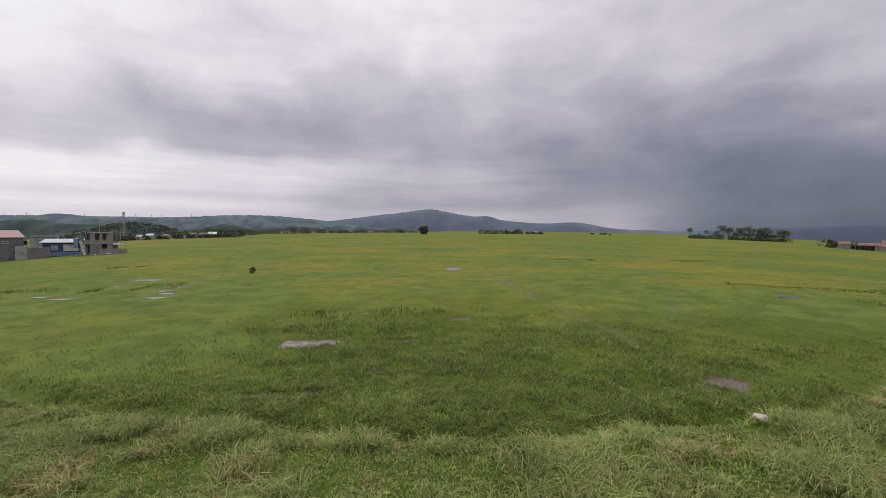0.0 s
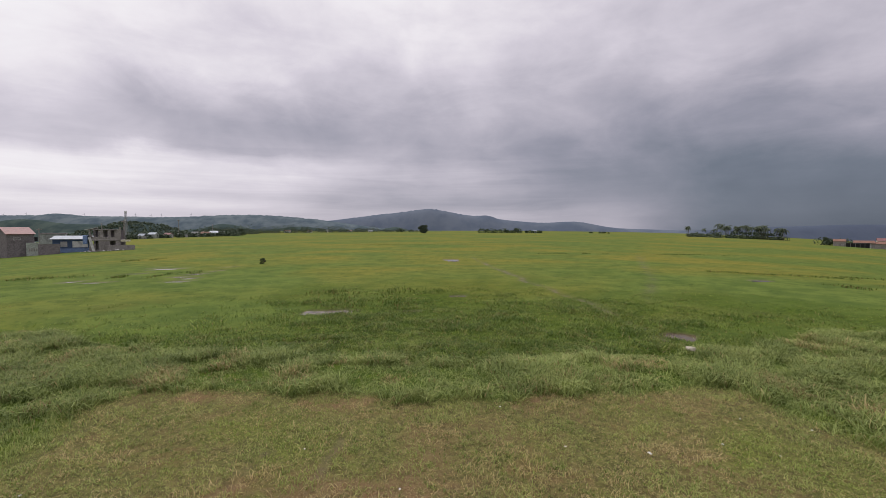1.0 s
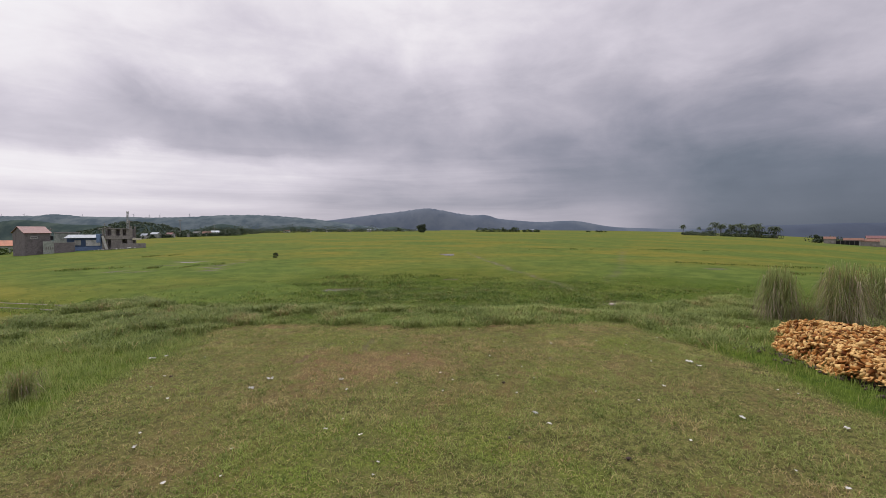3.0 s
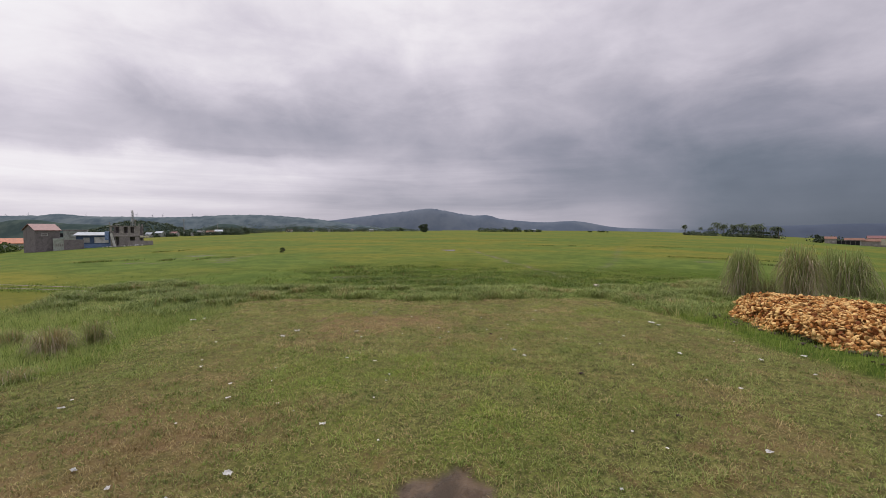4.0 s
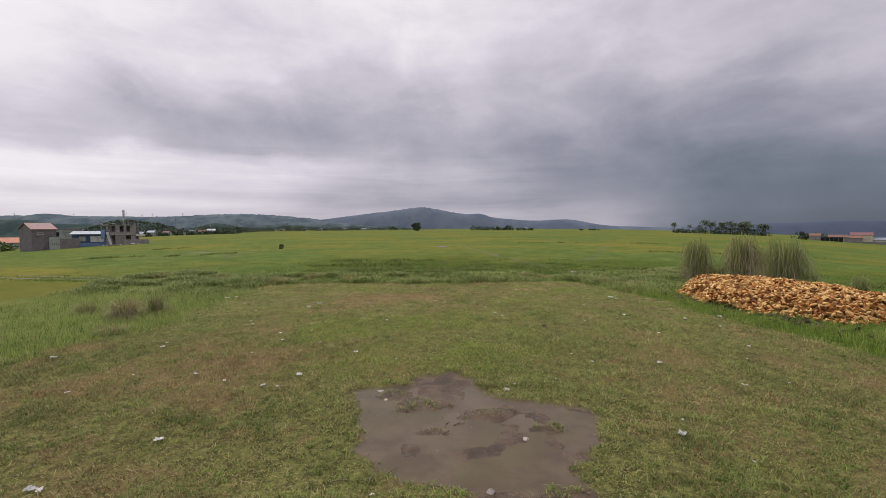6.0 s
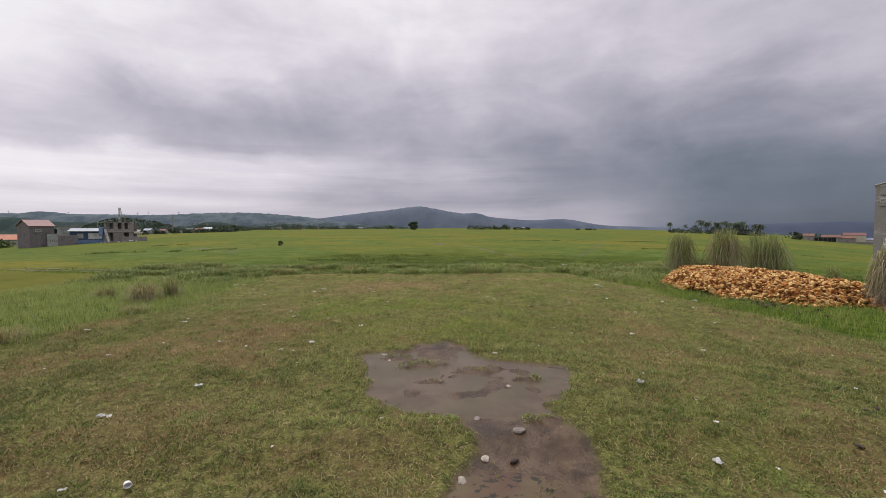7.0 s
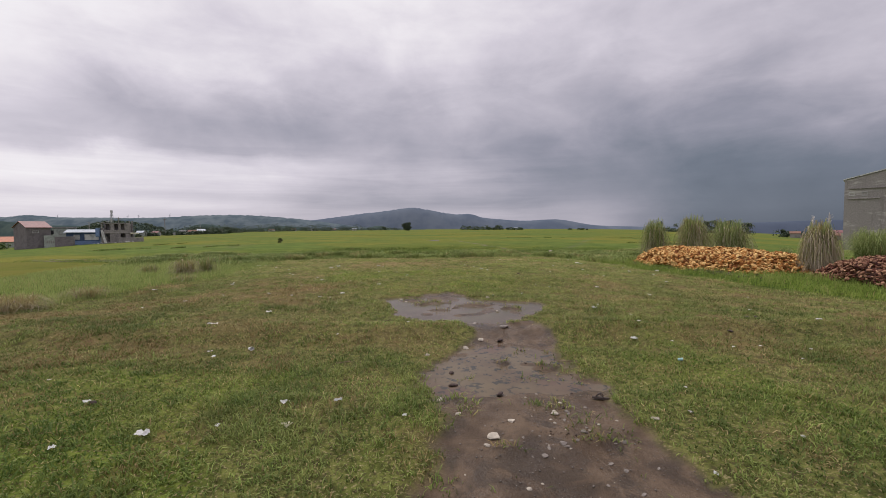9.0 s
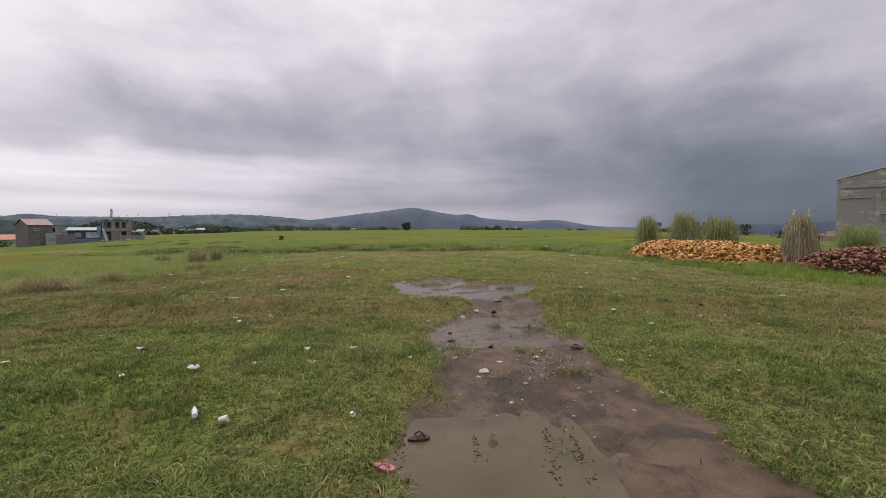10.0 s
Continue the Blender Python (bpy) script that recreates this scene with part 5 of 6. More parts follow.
for i, (z, a) in enumerate(((H - 0.6, 0), (H - 0.6, 2), (H - 0.6, 4), (H - 9, 1), (H - 10, 3))):
    bm = boxed(-0.35, 0.35, 0.6, 1.1, z - 1.1, z + 1.1, 0.05)
    bmesh.ops.rotate(bm, verts=bm.verts, cent=(0, 0, 0), matrix=Matrix.Rotation(a * 1.05, 3, "Z"))
    part("antenna", bm, WHITEWASH, mast)

pole0 = thing("utility_pole", pose(0, 0, 0), "thin concrete utility pole with crossarm", "pole", "utility poles")
part("shaft", rod(bmesh.new(), (0, 0, -1), (0, 0, 13), 0.3, 0.2, 6), CONCRETE, pole0)
part("crossarm", boxed(-1.2, 1.2, -0.12, 0.12, 12.0, 12.3), CONCRETE, pole0)
for i, (x, y, k) in enumerate(((-301, 389, 1.2), (-182, 250, 1.0), (-281, 470, 1.4), (-160, 172, 0.7), (-219, 420, 0.9))):
    m = pose(x, y, on_ground(x, y), 0, 0, 30) @ Matrix.Scale(k, 4)
    if i == 0:
        pole0.matrix_world = m
    else:
        copy_thing(pole0, m).scale = (k, k, k)

mill = thing("wind_turbine", pose(0, 0, 0), "tiny white wind turbine on the far ridge", "turbine", "turbines on the ridge")
part("tower", rod(bmesh.new(), (0, 0, -20), (0, 0, 32), 1.2, 0.8, 6), TIN, mill)
hub = part("hub", boxed(-1.2, 1.2, -2.0, 2.0, 31, 33.4, 0.4), TIN, mill)
for i in range(3):
    bm = bmesh.new()
    prism(bm, [(-0.7, 0), (0.7, 0), (0.25, 13), (-0.25, 13)], -0.3, 0.3)
    bmesh.ops.rotate(bm, verts=bm.verts, cent=(0, 0, 0), matrix=Matrix.Rotation(radians(120 * i + 20), 3, "Y"))
    bmesh.ops.translate(bm, verts=bm.verts, vec=(0, -2.4, 32.2))
    bmesh.ops.recalc_face_normals(bm, faces=bm.faces)
    part("blade", bm, TIN, mill)
for i, u in enumerate((-0.985, -0.935, -0.885, -0.805, -0.69, -0.655, -0.632, -0.565)):
    m = pose(u * 3000, 3000, 66 + 5 * math.sin(i * 2.1), 0, 0, 12 * i)
    if i == 0:
        mill.matrix_world = m
    else:
        copy_thing(mill, m)


# ---- husk piles ----
def husk_arrays(seed):
    """One piece of split coconut husk: a curved, thick shell."""
    g = np.random.default_rng(seed)
    L, R, arc, th = g.uniform(0.20, 0.27), g.uniform(0.075, 0.10), g.uniform(1.0, 1.5), 0.022
    nu, nv = 4, 3
    outer, inner = [], []
    for i in range(nu):
        t = i / (nu - 1)
        r = R * (0.35 + 0.65 * math.sin(math.pi * (0.08 + 0.84 * t)) ** 0.7)
        for j in range(nv):
            a = -arc + 2 * arc * j / (nv - 1)
            wob = g.uniform(0.92, 1.08)
            outer.append((L * (t - 0.5), r * math.sin(a) * wob, r * math.cos(a) * wob - R * 0.5))
            inner.append((L * (t - 0.5) * 0.88, (r - th) * math.sin(a) * wob, (r - th) * math.cos(a) * wob - R * 0.5))
    v = np.array(outer + inner)
    n = nu * nv
    f = []
    for i in range(nu - 1):
        for j in range(nv - 1):
            a = i * nv + j
            f += [(a, a + 1, a + nv + 1, a + nv), (n + a, n + a + nv, n + a + nv + 1, n + a + 1)]
    ring = [j for j in range(nv)] + [i * nv + nv - 1 for i in range(1, nu)] + [(nu - 1) * nv + j for j in range(nv - 2, -1, -1)] + [i * nv for i in range(nu - 2, 0, -1)]
    for a, b in zip(ring, ring[1:] + ring[:1]):
        f.append((a, n + a, n + b, b))
    return v, np.array(f)


SHAPES = [husk_arrays(s) for s in range(6)]


def husk_pile(name, cx, cy, rx, ry, tall, turn, mat, label, n_parts, n_rest, seed, near_x, bed, size=0.9):
    """A mound of husks: a bed, the pieces that lie nearest as parts, the rest joined."""
    g = np.random.default_rng(seed)
    base = on_ground(cx - rx * 0.6, cy) + 0.03
    root = thing(name, pose(cx, cy, base, 0, 0, turn), label, "husk pile", "husk piles")
    ct, st = math.cos(radians(turn)), math.sin(radians(turn))

    def top(x, y):
        a = np.arctan2(y / ry, x / rx)
        d = np.sqrt((x / rx) ** 2 + (y / ry) ** 2) * (1 + 0.10 * np.sin(3 * a + seed) + 0.06 * np.sin(7 * a))
        lumps = 0.30 * (fbm(x + cx, y + cy, 0.9, 3, seed) - 0.5)
        return tall * np.clip(1 - d ** 4.6, 0, 1) ** 0.8 + lumps * (d < 0.97), d

    k = 34
    u = np.linspace(-1.12, 1.12, k)
    ux, uy = np.meshgrid(u * rx, u * ry)
    z, d = top(ux * 1.3, uy * 1.3)
    z = np.where(d < 1.0, z - 0.19, -0.5)
    i = np.arange(k * k).reshape(k, k)
    q = np.stack([i[:-1, :-1], i[:-1, 1:], i[1:, 1:], i[1:, :-1]], -1).reshape(-1, 4)
    bed_ob = new("husk_bed", mesh_from("husk_bed", np.stack([ux, uy, z], -1).reshape(-1, 3), q, bed, smooth=True))
    bed_ob.parent = root
    meshes = [mesh_from("husk", v, f, mat, smooth=False) for v, f in SHAPES]
    total = n_parts + n_rest
    px, py = np.zeros(0), np.zeros(0)
    while len(px) < total:
        x, y = g.uniform(-1.05 * rx, 1.05 * rx, total), g.uniform(-1.05 * ry, 1.05 * ry, total)
        dd = top(x, y)[1]
        keep = (dd < 1.03) & (g.random(total) < np.where(dd > 0.72, 1.0, 0.45))
        px, py = np.concatenate([px, x[keep]]), np.concatenate([py, y[keep]])
    px, py = px[:total], py[:total]
    h, rim_d = top(px, py)
    gx_ = (top(px + 0.05, py)[0] - h) / 0.05
    gy_ = (top(px, py + 0.05)[0] - h) / 0.05
    h = np.where(rim_d > 0.8, h * g.uniform(0.3, 1.05, total) + 0.03, h)
    order = np.argsort((px * ct - py * st) * near_x[0] + (px * st + py * ct) * near_x[1])
    V, F, off = [], [], 0
    for rank, j in enumerate(order):
        up = Vector((-np.clip(gx_[j], -1.6, 1.6), -np.clip(gy_[j], -1.6, 1.6), 1)).normalized()
        turn_m = up.to_track_quat("Z", "Y").to_matrix().to_4x4() @ Euler((g.normal(0, 0.6), g.normal(0, 0.5), g.uniform(0, 6.28))).to_matrix().to_4x4()
        if g.random() < 0.35:
            turn_m = turn_m @ Matrix.Rotation(math.pi, 4, "X")
        m = Matrix.Translation((px[j], py[j], h[j] + g.uniform(-0.05, 0.05))) @ turn_m @ Matrix.Scale(size * g.uniform(0.65, 1.0), 4)
        s = int(g.integers(0, 6))
        if rank < n_parts:
            ob = new("husk", meshes[s])
            ob.parent = root
            ob.matrix_basis = m
        else:
            v, f = SHAPES[s]
            mm = np.array(m)
            V.append(v @ mm[:3, :3].T + mm[:3, 3])
            F.append(f + off)
            off += len(v)
    rest = new("husk_rest", mesh_from("husk_rest", np.concatenate(V), np.concatenate(F), mat))
    rest.parent = root
    tagged(rest, kind="stuff")
    return root


husk_pile("husk_pile", 14.95, 1.6, 3.05, 4.9, 0.86, 6, HUSK, "wide low pile of fresh orange-brown coconut husks", 300, 6200, 51, (0.6, 0.8), HUSK_BED, 0.92)
husk_pile("husk_pile", 18.5, -5.7, 3.0, 3.3, 0.75, 0, HUSK_OLD, "low pile of dark weathered coconut husks", 300, 3200, 52, (0.7, 0.7), OLD_BED, 0.8)


def spill(name, cx, cy, sx, sy, n, mat, label, seed, turn=0.0, big=1.0):
    g = np.random.default_rng(seed)
    V, F, off = [], [], 0
    for i in range(n):
        x, y = g.normal(0, sx), g.normal(0, sy)
        wx, wy = cx + x * math.cos(turn) - y * math.sin(turn), cy + x * math.sin(turn) + y * math.cos(turn)
        v, f = SHAPES[i % 6]
        m = Matrix.Translation((wx, wy, on_ground(wx, wy) + (0.03 if big > 0.9 else -0.005))) @ Euler((g.normal(0, 0.7), g.normal(0, 0.4), g.uniform(0, 6.3))).to_matrix().to_4x4() @ Matrix.Scale(big * g.uniform(0.5, 1.0), 4)
        mm = np.array(m)
        V.append(v @ mm[:3, :3].T + mm[:3, 3])
        F.append(f + off)
        off += len(v)
    return tagged(new(name, mesh_from(name, np.concatenate(V), np.concatenate(F), mat)), label, "husks", kind="stuff")


spill("rotten_husks", 12.3, 0.6, 0.30, 2.0, 330, ASH, "dark rotten husk scraps at the foot of the pile", 61, 0.12)
spill("rotten_husks", 13.2, 8.2, 0.5, 0.3, 40, HUSK_OLD, "scattered weathered husks behind the pile", 62)
spill("husk_scraps", 1.5, -14.3, 0.45, 0.8, 22, ASH, "soaked husk scraps lying in the puddle", 63, 0.0, 0.4)


# ---- tall grass clumps ----
def clump(name, x, y, tall, wide, n, label, seed, dry=0.12, skirt=0.0, group="", plumes=0, lean=0.55, category="grass clump", blade_w=0.0085, hang=0.8, pale=0.85, shade=1.05):
    """Arching cane grass: long blades of six joints from a tight root."""
    g = np.random.default_rng(seed)
    root = thing(name, pose(x, y, on_ground(x, y)), label, category, group)

    def strands(n, tall_lo, tall_hi, lean_hi, hang_lo, hang_hi, dryness, root_r, hanging=False):
        """Blades that rise and arch over, or (hanging) dead ones that fall from the stems."""
        k = 7
        t = np.linspace(0, 1, k)
        a = g.uniform(0, 6.2832, n)
        r0 = root_r * np.sqrt(g.random(n))
        rel = lean_hi * g.beta(1.4, 1.6, n)
        a2 = a + g.normal(0, 0.55, n)
        curl = g.normal(0, 0.4, n)[:, None] * t[None] ** 2
        ang = a2[:, None] + curl
        if hanging:
            start = (tall * g.uniform(tall_lo, tall_hi, n))[:, None]
            rise = g.uniform(0.1, 0.45, n)[:, None]
            bz = start * (1 - t[None] ** g.uniform(1.2, 2.6, n)[:, None] * g.uniform(0.7, 1.0, n)[:, None] + rise * np.sin(math.pi * np.minimum(1, 1.2 * t[None])))
            reach = (wide / 2 * rel)[:, None] * (t ** 0.9)[None]
        else:
            h = tall * 1.15 * g.uniform(tall_lo, tall_hi, n) * np.clip(1.08 - 0.36 * rel, 0.35, 1)
            hg = np.clip(g.uniform(hang_lo, hang_hi, n) * (0.5 + 0.5 * rel), 0, 1.05)[:, None]
            fall = 1 - ((t[None] * 1.5 - 0.82) / 0.82) ** 2
            bz = h[:, None] * (t[None] ** 0.92 * (1 - hg) + fall * hg)
            reach = (wide / 2 * rel)[:, None] * (t ** 2.0)[None]
        bx = (r0 * np.cos(a))[:, None] + np.cos(ang) * reach
        by = (r0 * np.sin(a))[:, None] + np.sin(ang) * reach
        bz = np.maximum(bz, 0.04 * t[None]) - 0.03
        w = blade_w * g.uniform(0.6, 1.3, n)
        wt_ = w[:, None] * np.array([0.7, 1.0, 1.0, 0.85, 0.65, 0.4, 0.08])[None]
        b = g.uniform(0, 6.2832, n)[:, None]
        sx, sy = np.cos(b) * wt_, np.sin(b) * wt_
        v = np.stack([np.stack([bx - sx, by - sy, bz], -1), np.stack([bx + sx, by + sy, bz], -1)], 2).reshape(-1, 3)
        i0 = ((np.arange(n) * k * 2)[:, None] + (np.arange(k - 1) * 2)[None]).reshape(-1, 1)
        f = np.concatenate([i0, i0 + 1, i0 + 3, i0 + 2], 1)
        tone = np.repeat(np.clip(shade * g.beta(1.5, 2.2, n), 0, 1), k * 2)
        dr = np.repeat((g.random(n) < dryness) * g.uniform(0.5, 1, n), k * 2)
        tip = np.tile(np.repeat(t, 2), n)
        return v, f, {"tone": tone, "dry": dr, "tip": tip, "pale": np.full(n * k * 2, pale), "wet": np.zeros(n * k * 2)}

    v, f, vals = strands(int(n * 1.7), 0.45, 1.08, 1.5, hang * 0.5, hang * 1.25, dry, wide * 0.30)
    ob = new("leaves", mesh_from("leaves", v, f, BLADE, vals))
    ob.parent = root
    if skirt:
        v, f, vals = strands(int(n * skirt * 1.4), 0.15, 0.68, 1.25, 0.75, 1.0, 0.97, wide * 0.42, True)
        ob = new("dead_leaves", mesh_from("dead_leaves", v, f, DEAD_BLADE, vals))
        ob.parent = root
        tagged(ob, "grey-brown dead leaves hanging at the base")
    for i in range(plumes):
        bm = bmesh.new()
        a = g.uniform(0, 6.28)
        q = Vector((0.3 * math.cos(a), 0.3 * math.sin(a), tall * g.uniform(1.0, 1.12)))
        rod(bm, (0, 0, tall * 0.5), q, 0.006, 0.005, 4)
        for j in range(10):
            rod(bm, q - Vector((0, 0, 0.03 * j)), q + Vector((g.normal(0, 0.06), g.normal(0, 0.06), 0.10 - 0.028 * j)), 0.012, 0.004, 4)
        part("plume", bm, PLUME, root, "silvery feathery seed plume")
    return root


G = "cane grass clumps by the husks"
clump("cane_grass", 15.9, 8.9, 2.75, 1.45, 900, "tall green cane grass clump behind the husk pile", 71, 0.1, 0.25, G)
clump("cane_grass", 18.0, 7.9, 3.0, 1.75, 1100, "arching cane grass clump with pale strands behind the husk pile", 72, 0.3, 0.3, G)
clump("cane_grass", 21.6, 9.5, 3.4, 2.35, 1400, "broad dense cane grass clump behind the husk pile", 73, 0.1, 0.25, G, shade=0.9)
clump("cane_grass", 16.9, 8.7, 1.2, 1.3, 260, "low straggling cane grass between taller clumps", 74, 0.25, 0.2, G)
clump("cane_grass", 22.2, 8.3, 1.3, 1.2, 240, "low cane grass tuft at the end of the row", 75, 0.12, 0.2, G)
clump("cane_grass", 22.4, 5.4, 1.3, 0.9, 240, "small upright cane grass tuft", 76, 0.1, 0.1, G)
clump("cane_grass", 16.85, -3.0, 2.35, 1.02, 1300, "big drooping cane grass clump with a skirt of dead leaves", 77, 0.5, 1.1, G, 3, 0.85, pale=0.8, shade=1.35)
clump("cane_grass", 28.7, 6.0, 2.5, 2.8, 1300, "wide soft cane grass thicket beside the cement building", 78, 0.05, 0.0, G)
clump("cane_grass", 32.0, 3.6, 2.6, 3.0, 1300, "wide soft green cane grass thicket", 79, 0.05, 0.0, G)
clump("cane_grass", 26.0, -1.0, 1.8, 3.0, 700, "green cane grass thicket behind the dark husks", 80, 0.05, 0.0, G)
T = "dry tussocks in the meadow"
clump("tussock", -10.75, -1.3, 0.85, 1.1, 300, "half-dry drooping brown-green grass tussock at the meadow's edge", 81, 0.7, 0.5, T, 0, 0.4, "tussock", 0.006)
clump("tussock", -10.35, -0.2, 0.85, 0.75, 240, "upright dark green tussock at the meadow's edge", 82, 0.25, 0.2, T, 0, 0.3, "tussock", 0.006)
clump("tussock", -12.9, -0.3, 0.55, 0.9, 180, "low mixed tussock in the meadow", 83, 0.4, 0.2, T, 0, 0.5, "tussock", 0.006)
clump("tussock", -11.18, -9.1, 0.5, 1.5, 520, "low heap of brown dead brushwood and grass", 84, 0.95, 0.3, T, 0, 0.6, "tussock", 0.006)
clump("tussock", -10.9, -6.8, 0.4, 1.3, 260, "flattened straw-coloured grass tussock in the meadow", 85, 0.7, 0.3, T, 0, 0.6, "tussock", 0.006)
clump("tussock", -9.6, -3.6, 0.35, 0.9, 160, "small straw-coloured grass tussock in the meadow", 86, 0.6, 0.2, T, 0, 0.6, "tussock", 0.006)


# ---- channel ----
channel = thing("irrigation_channel", pose(-26.4, 16.4, on_ground(-26.4, 14.2) - 0.02, 0, 0, -11), "narrow concrete irrigation channel through the wet field", "channel")
for sy in (-0.7, 0.7):
    part("kerb", boxed(-6.5, 6.5, sy - 0.09, sy + 0.09, -0.5, 0.05, 0.03), MUD_STONE, channel)
part("water", boxed(-6.4, 6.4, -0.61, 0.61, -0.5, -0.1), WATER, channel)


# ---- litter and stones ----
def settle(ob, x, y, turn=0.0, lift=0.0, tilt=0.0):
    ob.matrix_world = pose(x, y, on_ground(x, y) + lift, tilt, 0, turn)
    return ob


slab = boulder("broken_slab", 0.27, STONE, "pale broken concrete lump in the weeds at the lot's edge", 500, "rubble", flat=0.35)
settle(slab, 9.6, 12.45, 30, 0.22)


def sandal(mat, label, x, y, turn, strap=True):
    root = thing("sandal", pose(x, y, max(on_ground(x, y), -0.278) + 0.012, 8, 0, turn), label, "sandal", "lost sandals")
    bm = bmesh.new()
    out = []
    for i in range(20):
        a = 6.28319 * i / 20
        w = 0.036 + 0.011 * math.cos(a) + (0.006 if math.sin(a) > 0 else 0)
        out.append((0.108 * math.cos(a), w * math.sin(a)))
    lo = [bm.verts.new((x_, y_, 0)) for x_, y_ in out]
    hi = [bm.verts.new((x_ * 0.97, y_ * 0.95, 0.022)) for x_, y_ in out]
    bm.faces.new(hi), bm.faces.new(lo[::-1])
    for i in range(20):
        j = (i + 1) % 20
        bm.faces.new((lo[i], lo[j], hi[j], hi[i]))
    part("sole", bm, mat, root)
    if strap:
        bm = bmesh.new()
        for s in (-1, 1):
            prev = Vector((0.06, 0, 0.02))
            for i in range(1, 6):
                t = i / 5
                q = Vector((0.06 - 0.09 * t, s * 0.045 * t, 0.02 + 0.045 * math.sin(math.pi * t * 0.95)))
                rod(bm, prev, q, 0.008, 0.008, 5)
                prev = q
        part("strap", bm, mat, root)
    return root


sandal(BLACK_RUBBER, "mud-soaked black sandal in the puddle", -0.19, -18.35, 15)
sandal(BLACK_RUBBER, "muddy black sandal on the track", 2.15, -15.9, 160)
sandal(PINK, "faded pink sandal at the puddle's edge", -0.47, -18.84, -25)


def scrap(mat, label, seed, size=0.12, name="litter_scrap"):
    """A crumpled, folded scrap."""
    g = np.random.default_rng(seed)
    bm = bmesh.new()
    k = 5
    vs = [[bm.verts.new(((i / 4 - 0.5) * size * g.uniform(0.8, 1.2), (j / 4 - 0.5) * size * 0.7 * g.uniform(0.8, 1.2), g.uniform(0, size * 0.3))) for i in range(k)] for j in range(k)]
    for i in range(k - 1):
        for j in range(k - 1):
            bm.faces.new((vs[j][i], vs[j][i + 1], vs[j + 1][i + 1], vs[j + 1][i]))
    r = bmesh.ops.solidify(bm, geom=bm.faces[:], thickness=-size * 0.06)
    return tagged(part(name, bm, mat, None, label), label, "litter", "litter on the lot")


def cup(mat, label, x, y, turn, r=0.045, h=0.1):
    """A crushed cup or tub lying on its side, open at one end."""
    bm = bmesh.new()
    n = 12
    rings = []
    for z, q in ((0, 0.75), (h, 1.0), (h, 0.9), (0.01, 0.66)):
        rings.append([bm.verts.new((r * q * math.cos(6.28319 * i / n), r * q * 0.75 * math.sin(6.28319 * i / n), z)) for i in range(n)])
    for a, b in zip(rings, rings[1:]):
        for i in range(n):
            j = (i + 1) % n
            bm.faces.new((a[i], a[j], b[j], b[i]))
    bm.faces.new(rings[0][::-1]), bm.faces.new(rings[-1])
    ob = tagged(part("plastic_cup", bm, mat, None, label), label, "cup", "litter on the lot")
    ob.matrix_world = pose(x, y, on_ground(x, y) + r * 0.7 + 0.02, 82, 0, turn)
    return ob


cup(FOAM, "crushed white foam cup in the grass", -0.88, -17.9, 20, 0.028, 0.06)
cup(TEAL, "crushed teal plastic cup in the grass", 4.03, -14.4, 70, 0.034, 0.07)
cup(CREAM, "cream plastic tub lying in the grass", -2.17, -18.0, 100, 0.045, 0.08)
cup(FOAM, "white plastic cup lying in the grass", -3.25, -13.37, 40)
bottle = thing("plastic_bottle", pose(-2.5, -17.82, on_ground(-2.5, -17.82) + 0.045, 0, 0, 118), "crumpled pale plastic bottle lying in the grass", "bottle")
part("body", rod(bmesh.new(), (-0.11, 0, 0), (0.05, 0, 0), 0.026, 0.028, 10), FILM, bottle)
part("neck", rod(bmesh.new(), (0.05, 0, 0), (0.10, 0, 0), 0.026, 0.012, 10), FILM, bottle)
part("cap", rod(bmesh.new(), (0.10, 0, 0), (0.122, 0, 0), 0.015, 0.015, 10), FOAM, bottle, "white screw cap")

